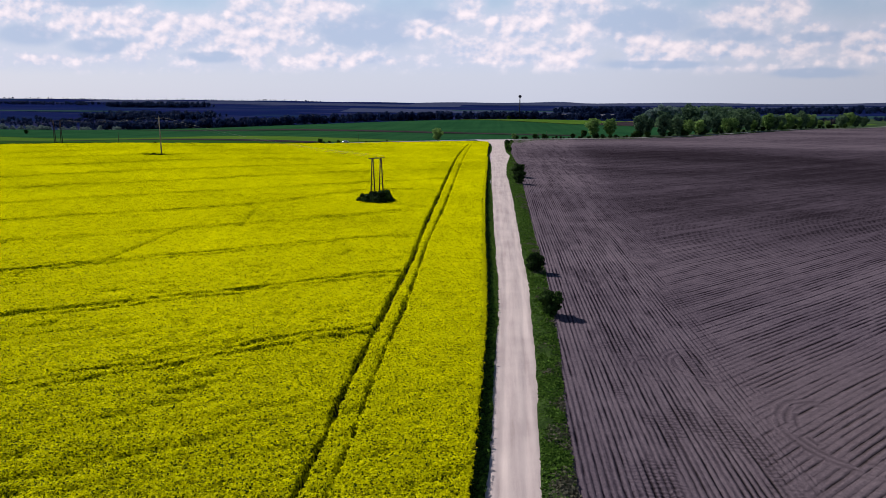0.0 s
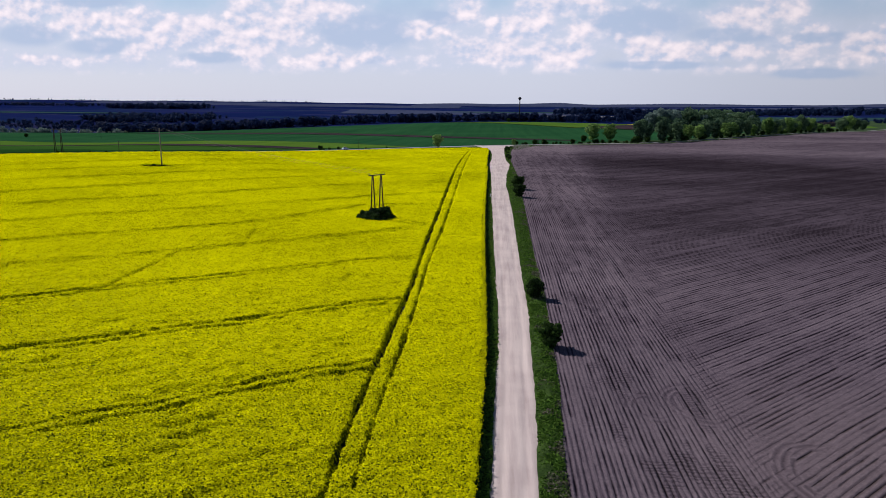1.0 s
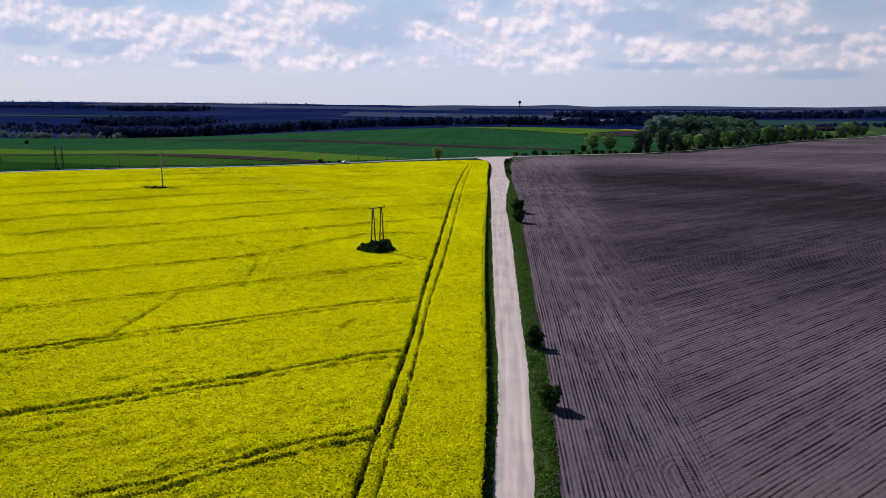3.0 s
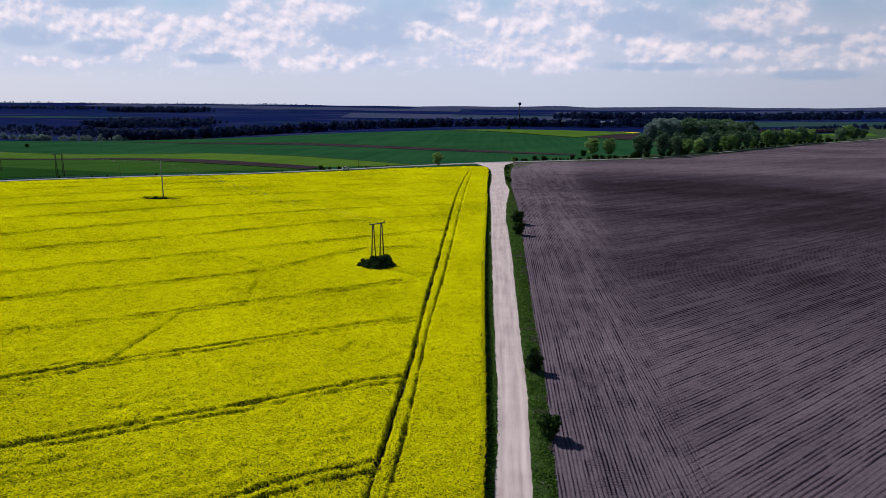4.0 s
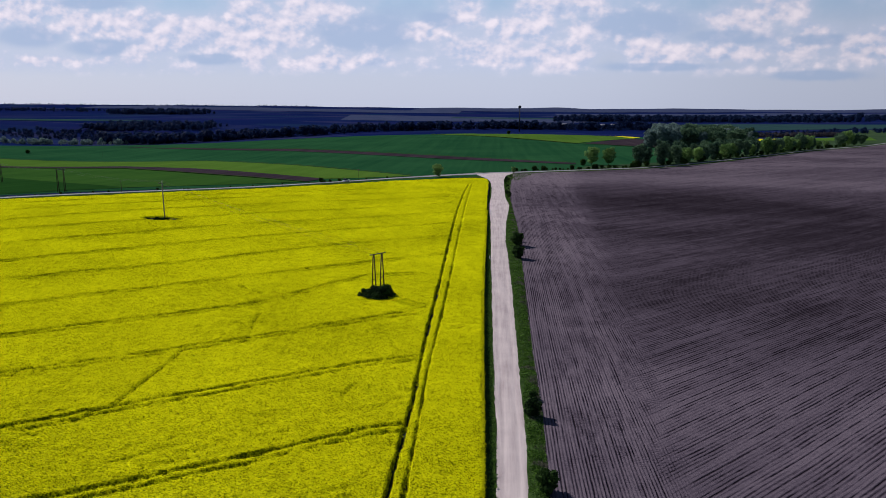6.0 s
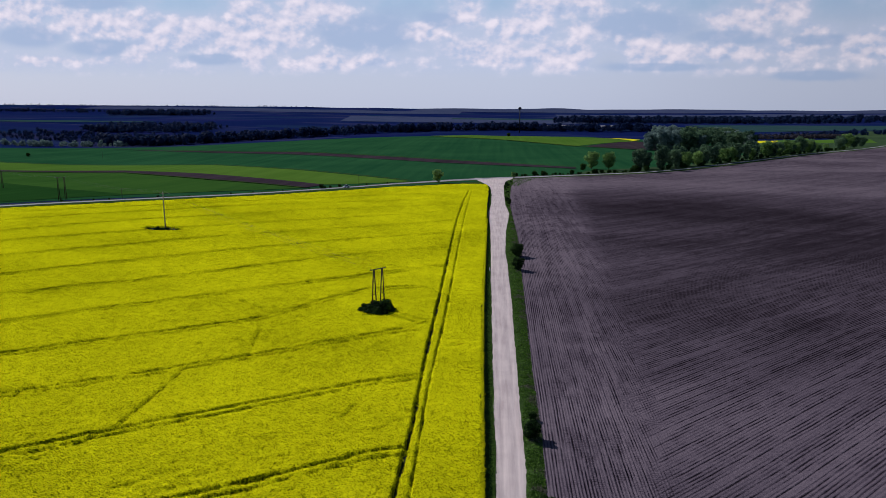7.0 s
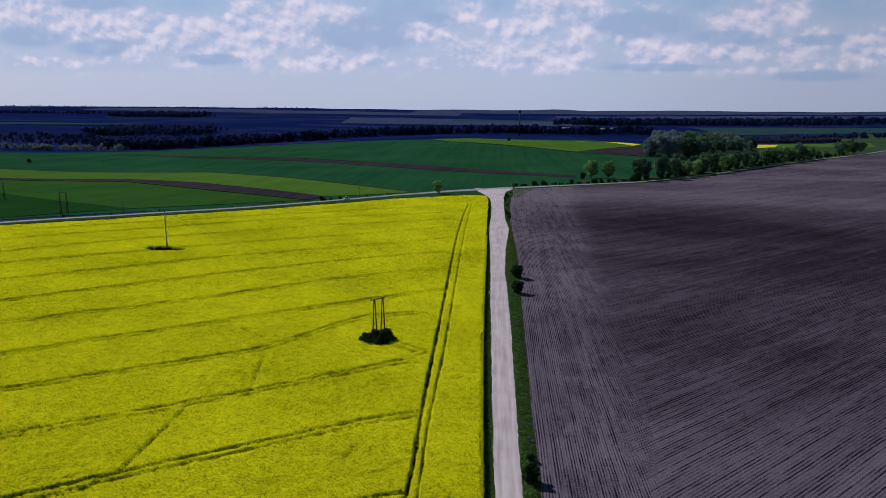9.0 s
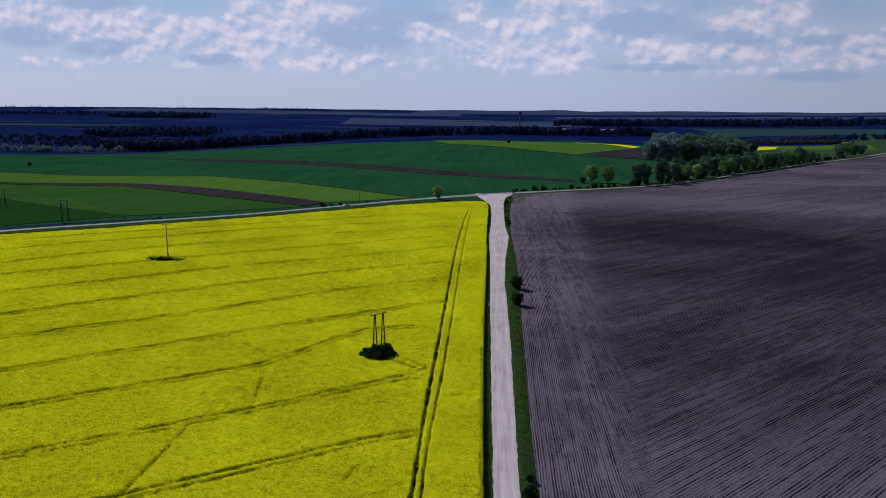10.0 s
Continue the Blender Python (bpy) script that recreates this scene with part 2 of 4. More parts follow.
    patch = n.noise(n.mapped(co, (0.45, 1, 1), -0.5), 0.012, 4, 0.55)

    def spot(cx, cy, rx, ry):
        d = n.make("ShaderNodeVectorMath", "LENGTH")
        n.link(n.mapped(co, (1 / rx, 1 / ry, 0), 0.0, (-cx / rx, -cy / ry, 0)), d.inputs[0])
        return n.math("SUBTRACT", 1.0, n.smooth(d.outputs["Value"], 0.2, 1.0))

    pale_brown, cloud_shade = spot(34.0, 38.0, 30.0, 42.0), spot(130.0, 275.0, 230.0, 190.0)      # a paler brown patch close by; further out, cloud shade painted into the soil
    f = n.math("ADD", n.math("MULTIPLY", patch, 0.30), n.math("ADD", n.math("MULTIPLY", clod, 0.26), n.math("MULTIPLY", wide, 0.12)))
    f = n.math("ADD", f, n.math("ADD", n.math("MULTIPLY", ridge, 0.24), n.math("ADD", n.math("MULTIPLY", lump, 0.08), n.math("MULTIPLY", plain, n.math("MULTIPLY", n.smooth(y, 70.0, 200.0), 0.055)))))
    f = n.math("ADD", f, n.math("SUBTRACT", n.math("MULTIPLY", pale_brown, 0.03), n.math("ADD", n.math("MULTIPLY", cloud_shade, 0.085), n.math("MULTIPLY", far, 0.014))))
    col = n.ramp(f, (0.44, (0.014, 0.010, 0.014)), (0.56, (0.074, 0.057, 0.075)), (0.69, (0.170, 0.133, 0.157)))
    n.link(n.mix(n.math("MULTIPLY", pale_brown, 0.22), col, (0.150, 0.112, 0.100)), sh.inputs["Base Color"])
    bump(n, sh, n.math("ADD", n.math("MULTIPLY", ridge, 1.2), n.math("ADD", n.math("MULTIPLY", clod, 0.45), n.math("MULTIPLY", lump, 0.6))), 0.8, 0.14)
    return mat


def make_gravel():
    mat, n, sh, co = material("pale_gravel", 0.95, 0.15)
    long = n.mapped(co, (1.0, 0.05, 1.0))
    ruts, stain, grit = n.noise(long, 1.5, 3), n.noise(co, 0.18, 4), n.noise(co, 14, 5, 0.7)
    f = n.math("ADD", n.math("MULTIPLY", ruts, 0.4), n.math("ADD", n.math("MULTIPLY", stain, 0.25), n.math("MULTIPLY", grit, 0.35)))
    n.link(n.ramp(f, (0.34, (0.29, 0.225, 0.225)), (0.50, (0.46, 0.375, 0.37)), (0.66, (0.60, 0.50, 0.48))), sh.inputs["Base Color"])
    bump(n, sh, n.math("ADD", grit, ruts), 0.5, 0.04)
    return mat


def make_crop(name, dark, light, turn):
    """A young cereal field: drill lines, and lusher and thinner patches."""
    mat, n, sh, co = material(name, 0.95, 0.0)
    p = n.mapped(co, (1, 0.03, 1), turn)
    f = n.math("ADD", n.math("MULTIPLY", n.noise(p, 0.12, 3), 0.35), n.math("ADD", n.math("MULTIPLY", n.noise(co, 0.012, 4), 0.4), n.math("MULTIPLY", n.noise(co, 1.5, 4, 0.7), 0.25)))
    n.link(n.ramp(f, (0.36, dark), (0.64, light)), sh.inputs["Base Color"])
    bump(n, sh, n.noise(co, 3.0, 4, 0.7), 0.6, 0.15)
    return mat


def make_land():
    """Far open country: strips of grass, crop and bare soil, tinted navy with haze."""
    mat, n, sh, co = material("haze_tinted_country", 1.0, 0.0)
    v = n.make("ShaderNodeTexVoronoi")
    v.feature, v.distance = "F1", "CHEBYCHEV"
    n.link(n.mapped(co, (0.0028, 0.0085, 0.0), 0.35), v.inputs["Vector"])
    v.inputs["Scale"].default_value = 1.0
    sep = n.make("ShaderNodeSeparateColor")
    n.link(v.outputs["Color"], sep.inputs[0])
    # navy tint: distance haze and cloud shade put into the field colours
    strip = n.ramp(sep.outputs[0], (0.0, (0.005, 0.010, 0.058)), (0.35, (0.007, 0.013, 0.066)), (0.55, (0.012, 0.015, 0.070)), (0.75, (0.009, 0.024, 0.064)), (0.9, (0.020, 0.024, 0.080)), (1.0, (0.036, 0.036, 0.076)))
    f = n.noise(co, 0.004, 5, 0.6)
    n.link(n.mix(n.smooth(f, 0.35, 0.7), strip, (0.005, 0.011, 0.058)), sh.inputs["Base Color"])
    bump(n, sh, n.noise(co, 0.05, 5, 0.7), 0.5, 3.0)
    return mat


MAT = dict(
    land=make_land(), canopy=make_canopy("rape_canopy", 1.0), thin=make_canopy("thin_rape", 0.84), soil=make_soil(), gravel=make_gravel(),
    # stems painted near-black, with the shade between standing plants in the colour
    stems=two_scale("shade_darkened_stems", (0.006, 0.009, 0.003), (0.022, 0.032, 0.008), 0.8, 7.0),
    grass=two_scale("verge_grass", (0.012, 0.024, 0.008), (0.050, 0.085, 0.022), 0.5, 6.0, relief=0.15, spec=0.0, rough=1.0),
    asphalt=two_scale("worn_asphalt", (0.17, 0.16, 0.18), (0.30, 0.28, 0.30), 0.2, 5.0, relief=0.01, spec=0.1),
    petals=make_leafy("rape_petals", (0.56, 0.55, 0.0), (0.88, 0.84, 0.0), 0.4),
    sprigs=make_leafy("rape_leaves", (0.012, 0.025, 0.004), (0.06, 0.10, 0.008), 0.3),
    blades=make_leafy("grass_blades", (0.016, 0.042, 0.008), (0.10, 0.19, 0.028), 0.3),
    pale_brown=make_leafy("dry_grass", (0.05, 0.05, 0.035), (0.15, 0.14, 0.10), 0.3),
    bush_leaf=make_leafy("bush_leaves", (0.006, 0.014, 0.006), (0.040, 0.078, 0.016), 0.25),
    tree_leaf=make_leafy("tree_leaves", (0.020, 0.048, 0.036), (0.140, 0.220, 0.115), 0.45, 0.25),
    fresh_leaf=make_leafy("fresh_leaves", (0.05, 0.110, 0.034), (0.25, 0.38, 0.110), 0.45, 0.4),
    willow_leaf=make_leafy("willow_leaves", (0.07, 0.11, 0.11), (0.22, 0.29, 0.26), 0.45, 0.15),
    # leaf green turned navy: distance haze painted into the leaves
    hazed_leaf=make_leafy("haze_tinted_leaves", (0.008, 0.017, 0.055), (0.014, 0.028, 0.078), 0.45, 0.02),
    bark=two_scale("bark", (0.030, 0.024, 0.020), (0.09, 0.07, 0.055), 0.6, 5.0, relief=0.05),
    pole_wood=two_scale("weathered_pole", (0.032, 0.018, 0.015), (0.085, 0.048, 0.040), 0.5, 6.0, relief=0.01, stretch=(1, 1, 0.1)),
    concrete=two_scale("grey_concrete", (0.16, 0.14, 0.13), (0.30, 0.27, 0.25), 0.5, 8.0, relief=0.01),
    steel=two_scale("dull_steel", (0.05, 0.05, 0.055), (0.11, 0.11, 0.115), 0.8, 9.0, 0.5, 0.003),
    ceramic=two_scale("brown_insulator", (0.06, 0.03, 0.02), (0.12, 0.06, 0.04), 2, 9, 0.3, 0.002),
    wheat_deep=make_crop("deep_green_wheat", (0.010, 0.046, 0.020), (0.022, 0.076, 0.030), 0.6),
    wheat_dark=make_crop("dark_green_wheat", (0.009, 0.034, 0.008), (0.018, 0.056, 0.012), 0.5),
    wheat_mid=make_crop("green_wheat", (0.020, 0.058, 0.012), (0.038, 0.090, 0.016), 0.75),
    wheat_light=make_crop("light_green_barley", (0.046, 0.100, 0.014), (0.076, 0.140, 0.022), 0.75),
    brown=make_crop("bare_brown_strip", (0.022, 0.016, 0.022), (0.048, 0.035, 0.044), 0.75),
    # the blue of distance haze is mixed into these two far field colours
    hazed_pale=make_crop("haze_tinted_fallow", (0.030, 0.040, 0.088), (0.052, 0.060, 0.112), 0.3),
    hazed_green=make_crop("haze_tinted_meadow", (0.016, 0.040, 0.046), (0.028, 0.058, 0.058), 0.3),
    rough_meadow=make_crop("rough_meadow", (0.022, 0.040, 0.022), (0.050, 0.080, 0.036), 0.2),
    reeds=make_leafy("young_poplars", (0.030, 0.026, 0.036), (0.075, 0.066, 0.070), 0.2, 0.05),
    tower=two_scale("dark_tower_steel", (0.012, 0.014, 0.022), (0.025, 0.028, 0.040), 0.3, 3.0),
    white=two_scale("white_paint", (0.55, 0.55, 0.55), (0.8, 0.8, 0.8), 2.0, 20.0, relief=0.002),
    car_paint=two_scale("silver_paint", (0.50, 0.50, 0.52), (0.62, 0.62, 0.64), 0.5, 20.0, 0.3, 0.0005, 0.5),
    car_glass=two_scale("dark_car_glass", (0.010, 0.012, 0.015), (0.022, 0.024, 0.028), 0.5, 4.0, 0.08, 0.0005, 0.5),
    far_yellow=make_crop("far_rape", (0.45, 0.42, 0.01), (0.65, 0.58, 0.01), 0.5),
)

# ================= shape of the land =================
# swells and hollows: centre, reach across, reach along, height
SWELLS = [(-220, 260, 150, 150, 6.3), (0, 205, 60, 90, 0.7), (-115, 240, 70, 70, 1.9), (120, 600, 200, 200, -1.1),
          (30, 1200, 260, 300, 5.1), (-820, 1400, 500, 450, -35.5), (400, 1700, 500, 500, -18.1), (-300, 1950, 500, 500, -15.0),
          (500, 1000, 250, 250, -3.3), (-1500, 3000, 900, 900, -2.3), (1500, 2600, 1200, 1200, -17.3), (0, 3200, 900, 900, -7.1),
          (60, 400, 150, 150, 0.9), (200, 250, 150, 200, -1.8), (-450, 700, 250, 300, -11.2), (0, 800, 200, 200, -3.3)]


def far_hills(x, y):
    """Low knolls on the skyline: middle, reach, height."""
    z = 0.0
    for cx, cy, r, h in ((412, 4650, 140, 9), (1120, 4550, 170, 7), (2260, 4250, 200, 12), (-1900, 4350, 500, 6), (-3000, 3700, 500, 8)):
        z = z + h * np.exp(-((x - cx) ** 2 + (y - cy) ** 2) / r ** 2)
    return z


def ground_z(x, y):
    x, y = np.asarray(x, float), np.asarray(y, float)
    z = np.zeros(np.broadcast(x, y).shape)
    for cx, cy, rx, ry, h in SWELLS:
        z = z + h * np.exp(-((x - cx) / rx) ** 2 - ((y - cy) / ry) ** 2)
    k = np.clip((np.hypot(x, y) - 3000) / 1850, 0, 1)
    west = np.clip(-x / 2500, 0, 1)
    return z + k * k * (3 - 2 * k) * (27 + 9 * west + 3.0 * np.sin(x / 310.0) * np.sin(x / 127.0)) + far_hills(x, y)


def value_noise(x, y, cell, seed):
    """Smooth random heights between 0 and 1 on a lattice of that cell."""
    rng = np.random.RandomState(seed)
    table = rng.rand(256, 256)
    u, v = np.asarray(x) / cell, np.asarray(y) / cell
    i, j = np.floor(u).astype(int), np.floor(v).astype(int)
    a, b = u - i, v - j
    a, b = a * a * (3 - 2 * a), b * b * (3 - 2 * b)
    t = lambda p, q: table[p % 256, q % 256]
    return (t(i, j) * (1 - a) + t(i + 1, j) * a) * (1 - b) + (t(i, j + 1) * (1 - a) + t(i + 1, j + 1) * a) * b


def mesh_of(name, verts, faces, mats, index=None, smooth=False):
    """A mesh from arrays; faces all have the same number of corners."""
    me = bpy.data.meshes.new(name)
    verts, faces = np.asarray(verts, np.float32), np.asarray(faces, np.int32)
    k = faces.shape[1]
    me.vertices.add(len(verts)), me.loops.add(faces.size), me.polygons.add(len(faces))
    me.vertices.foreach_set("co", verts.ravel())
    me.loops.foreach_set("vertex_index", faces.ravel())
    me.polygons.foreach_set("loop_start", np.arange(0, faces.size, k, dtype=np.int32))
    me.polygons.foreach_set("loop_total", np.full(len(faces), k, np.int32))
    for m in mats:
        me.materials.append(m)
    if index is not None:
        me.polygons.foreach_set("material_index", np.asarray(index, np.int32))
    me.polygons.foreach_set("use_smooth", np.full(len(faces), smooth, bool))
    me.update(calc_edges=True)
    me.validate()
    return me


def grid_faces(rows, cols):
    a = np.arange(rows * cols).reshape(rows, cols)
    return np.stack([a[:-1, :-1], a[:-1, 1:], a[1:, 1:], a[1:, :-1]], -1).reshape(-1, 4)


def sheet(name, X, Y, Z, mat, label, category, kind="structure", smooth=True):
    """A surface over a grid of places."""
    f = grid_faces(*X.shape)
    me = mesh_of(name, np.stack([X, Y, Z], -1).reshape(-1, 3), f, [mat], smooth=smooth)
    return tagged(new(name, me), label, category, "", kind)


def part(name, bm, mat, parent, label=""):
    """Links a bmesh as one mesh object under a thing or a part."""
    me = bpy.data.meshes.new(name)
    bm.to_mesh(me)
    bm.free()
    me.materials.append(mat)
    ob = new(name, me)
    ob.parent = parent
    return tagged(ob, label)


def mesh_part(name, me, parent, label=""):
    ob = new(name, me)
    ob.parent = parent
    return tagged(ob, label)


def between(x, xs, ys):
    return np.interp(x, xs, ys)


def lines(*spans):
    """Grid lines: (from, to, step) one after another."""
    out = []
    for a, b, s in spans:
        n = max(1, round((b - a) / s))
        out += [a + (b - a) * i / n for i in range(n)]
    return np.array(out + [spans[-1][1]])


# the asphalt road's middle line, and the track's two edges
ROAD_X = [-700, -420, -211.6, -175.5, -138.1, -102.6, -63.2, -29.4, 0.0, 50.7, 109.6, 148.3, 210.9, 280.0, 453.0, 800, 1400]
ROAD_Y = [-150, 90, 277.0, 306.5, 347.1, 391.0, 434.8, 463.6, 484.0, 514.0, 549.1, 583.8, 652.6, 730.5, 944.5, 1380, 2150]
TRACK_Y = [-60, 39, 45, 55, 65, 76, 92, 109, 134, 172, 202, 229, 265, 288, 315, 345, 384, 420, 436, 450, 464, 484]
TRACK_L = [-0.6, -0.5, -0.2, 0.0, 0.1, 0.5, 0.4, 0.1, -0.4, -0.9, -1.4, -1.6, -2.1, -2.8, -3.4, -2.5, -2.6, -3.6, -5.5, -8.5, -12.0, -15.0]
TRACK_R = [3.2, 3.4, 3.65, 4.05, 4.35, 4.55, 4.8, 4.7, 4.6, 4.5, 4.1, 3.6, 4.2, 5.3, 6.4, 4.95, 4.8, 4.9, 5.2, 5.6, 6.8, 12.0]


def road_y(x):
    return between(x, ROAD_X, ROAD_Y)


# ---- ground ----
gx = lines((-5000, -1600, 60), (-1600, -600, 25), (-600, 700, 10), (700, 1800, 25), (1800, 5000, 60))
gy = lines((-2500, -100, 60), (-100, 1300, 10), (1300, 2600, 25), (2600, 5000, 60))
X, Y = np.meshgrid(gx, gy)
sheet("ground", X, Y, ground_z(X, Y) - 0.05, MAT["land"], "rolling open country reaching the horizon, its dark fields and pasture tinted navy with haze", "ground")

# ---- far fields, each a thin sheet of crop over the land ----


def field(name, corners, cell, lift, mat, label, category="field"):
    """A convex field: corners in order, anticlockwise."""
    xs, ys = [c[0] for c in corners], [c[1] for c in corners]
    bm = bmesh.new()
    gx = np.linspace(min(xs), max(xs), max(2, int((max(xs) - min(xs)) / cell) + 1))
    gy = np.linspace(min(ys), max(ys), max(2, int((max(ys) - min(ys)) / cell) + 1))
    vs = [[bm.verts.new((a, b, 0)) for a in gx] for b in gy]
    for j in range(len(gy) - 1):
        for i in range(len(gx) - 1):
            bm.faces.new((vs[j][i], vs[j][i + 1], vs[j + 1][i + 1], vs[j + 1][i]))
    for (ax, ay), (bx, by) in zip(corners, corners[1:] + corners[:1]):
        bmesh.ops.bisect_plane(bm, geom=bm.verts[:] + bm.edges[:] + bm.faces[:], plane_co=(ax, ay, 0), plane_no=(by - ay, ax - bx, 0), clear_outer=True)
    co = np.array([v.co[:2] for v in bm.verts])
    for v, z in zip(bm.verts, ground_z(co[:, 0], co[:, 1]) + lift):
        v.co.z = z
    for f in bm.faces:
        f.smooth = True
    me = bpy.data.meshes.new(name)
    bm.to_mesh(me)
    bm.free()
    me.materials.append(mat)
    return tagged(new(name, me), label, category, "", "structure")


def strip(name, one, two, lift, mat, label, category="field"):
    """A field between two winding borders."""
    def even(path, n):
        p = np.array(path, float)
        d = np.r_[0, np.cumsum(np.hypot(*np.diff(p, axis=0).T))]
        t = np.linspace(0, d[-1], n)
        return np.interp(t, d, p[:, 0]), np.interp(t, d, p[:, 1])
    n = 60
    (ax, ay), (bx, by) = even(one, n), even(two, n)
    k = np.linspace(0, 1, 24)[:, None]
    X, Y = ax + (bx - ax) * k, ay + (by - ay) * k
    return sheet(name, X, Y, ground_z(X, Y) + lift, mat, label, category)


field("wheat_field", [(-470, 10), (0, 470), (60, 520), (330, 800), (330, 1300), (150, 1990), (-150, 1950), (-454, 1563), (-719, 1334), (-928, 1247), (-1300, 900)], 14, 0.10,
      MAT["wheat_deep"], "deep green young wheat beyond the asphalt road")
strip("wheat_field", [(-520, 20), (-300, 210), (-215, 300), (-184, 334)], [(-700, 650), (-520, 590), (-339, 450), (-238, 369), (-184, 336)], 0.30, MAT["wheat_dark"], "dark green wheat wedge beside the asphalt road")
strip("wheat_field", [(-700, 645), (-520, 590), (-339, 450), (-238, 369), (-184, 336), (-111, 399)], [(-700, 655), (-437, 583), (-303, 547), (-188, 452), (-111, 401)], 0.34, MAT["wheat_mid"], "mid green wheat field beside a bare strip")
strip("ploughed_strip", [(-700, 645), (-437, 583), (-303, 547), (-188, 452), (-111, 399)], [(-700, 655), (-450, 601), (-320, 579), (-232, 525), (-105, 421)], 0.50, MAT["brown"], "narrow bare brown strip between green crops", "strip")
strip("barley_field", [(-700, 655), (-450, 601), (-320, 579), (-232, 525), (-105, 421), (-80, 436), (-56, 452)], [(-760, 715), (-525, 702), (-490, 698), (-269, 640), (-162, 554), (-56, 454)], 0.36, MAT["wheat_light"], "bright yellow-green barley strip falling to the road")
strip("bare_strip", [(-540, 960), (-409, 893), (-229, 785), (-49, 643), (65, 583)], [(-540, 962), (-419, 912), (-241, 828), (-53, 689), (67, 600)], 0.40, MAT["brown"], "thin bare brown strip across green wheat", "strip")
strip("barley_field", [(-150, 1600), (-90, 1179), (100, 916)], [(-60, 1700), (150, 1500), (206, 1076)], 0.45, MAT["wheat_light"], "light green barley on the far rise")
strip("far_rape_field", [(206, 1085), (190, 1300), (160, 1500)], [(232, 1160), (225, 1350), (175, 1560)], 0.7, MAT["far_yellow"], "far strip of yellow flowering rape on the rise")
field("bare_field", [(113, 917), (185, 846), (290, 960), (206, 1076)], 14, 0.5, MAT["brown"], "small bare brown field before the grove")
field("far_rape_field", [(417, 1165), (472, 1233), (540, 1400), (500, 1400)], 20, 0.6, MAT["far_yellow"], "far yellow rape field behind the roadside trees")
field("barley_field", [(472, 1233), (640, 1240), (740, 1459), (559, 1461)], 20, 0.5, MAT["wheat_light"], "far pale green barley behind the roadside trees")

# distant fields whose bluish colours carry the haze
strip("fallow_field", [(-560, 2500), (-100, 2500), (330, 2450)], [(-700, 3350), (-100, 3300), (500, 3100)], 0.8, MAT["hazed_pale"], "far fallow field tinted pale violet-blue with haze")
strip("meadow", [(620, 1950), (1100, 2050), (1900, 2300)], [(650, 2450), (1200, 2650), (2300, 2900)], 0.8, MAT["hazed_green"], "far meadow on the plain tinted grey-green with haze")
strip("meadow", [(-1700, 1900), (-1300, 1960), (-1050, 2080)], [(-1760, 2050), (-1350, 2100), (-1060, 2120)], 0.9, MAT["hazed_green"], "narrow green meadow on the western slope tinted with haze")
strip("fallow_field", [(-2200, 3600), (-900, 3700), (-200, 3700)], [(-2300, 4000), (-900, 4100), (-200, 4050)], 0.9, MAT["hazed_pale"], "far pale field below the skyline tinted blue with haze")
strip("fallow_field", [(300, 3500), (1500, 3550), (2600, 3400)], [(300, 3750), (1500, 3800), (2700, 3600)], 0.9, MAT["hazed_pale"], "far pale field on the plain tinted blue with haze")
# added over the rim so its pale blue reads as haze at the horizon
strip("fallow_field", [(-500, 4050), (300, 4000), (1500, 3950), (3000, 3650)], [(-500, 4840), (300, 4830), (1500, 4600), (3300, 3650)], 1.2, MAT["hazed_pale"], "sheet added below the skyline, its pale blue-grey standing for haze")
strip("meadow", [(-200, 3020), (600, 3050), (1300, 3200)], [(-200, 3200), (600, 3300), (1500, 3400)], 0.9, MAT["hazed_green"], "far meadow beyond the fallow tinted grey-green with haze")

strip("field_margin", [(-760, 716), (-525, 703), (-490, 699), (-269, 641), (-162, 555), (-56, 455)], [(-760, 719), (-525, 706), (-490, 702), (-269, 644), (-160, 557), (-54, 456)], 0.75, MAT["grass"], "dark uncut grass margin along the barley strip", "verge")
strip("field_margin", [(-440, 922), (-241, 830), (-53, 691), (67, 602)], [(-440, 927), (-240, 834), (-52, 694), (68, 604)], 0.80, MAT["grass"], "dark uncut grass margin along the bare strip", "verge")
strip("field_margin", [(-150, 1600), (-90, 1180), (100, 917), (185, 847)], [(-146, 1600), (-87, 1182), (102, 920), (186, 850)], 0.80, MAT["grass"], "dark margin between wheat and the barley on the rise", "verge")
strip("field_margin", [(-437, 580), (-303, 544), (-188, 449), (-111, 397)], [(-437, 583), (-303, 547), (-188, 452), (-111, 399)], 0.80, MAT["grass"], "dark margin along the narrow bare strip", "verge")
strip("grass_margin", [(-520, -10), (-420, 65), (-200, 250), (-59, 395), (-4, 420), (14, 436)], [(-520, 10), (-420, 92), (-211, 279), (-63, 436), (0, 486), (30, 500)], 0.06, MAT["grass"], "rough grass between the rape crop and the asphalt road", "verge")
strip("meadow", [(300, 760), (453, 950), (800, 1388), (1200, 1900)], [(250, 860), (420, 1180), (760, 1600), (1000, 2000)], 0.25, MAT["rough_meadow"], "rough grey-green meadow behind the roadside trees")
strip("meadow", [(60, 523), (150, 588), (230, 680), (330, 800)], [(70, 560), (170, 640), (250, 760), (330, 860)], 0.22, MAT["rough_meadow"], "rough dark grass under the roadside trees")

# ---- ploughed field ----
sx = np.r_[0, lines((0.15, 16, 0.11), (16, 60, 1.5), (60, 260, 6), (260, 1000, 20))]
sv = np.r_[lines((0, 0.30, 0.0035), (0.30, 1, 0.01))]
U, V = np.meshgrid(sx, sv)
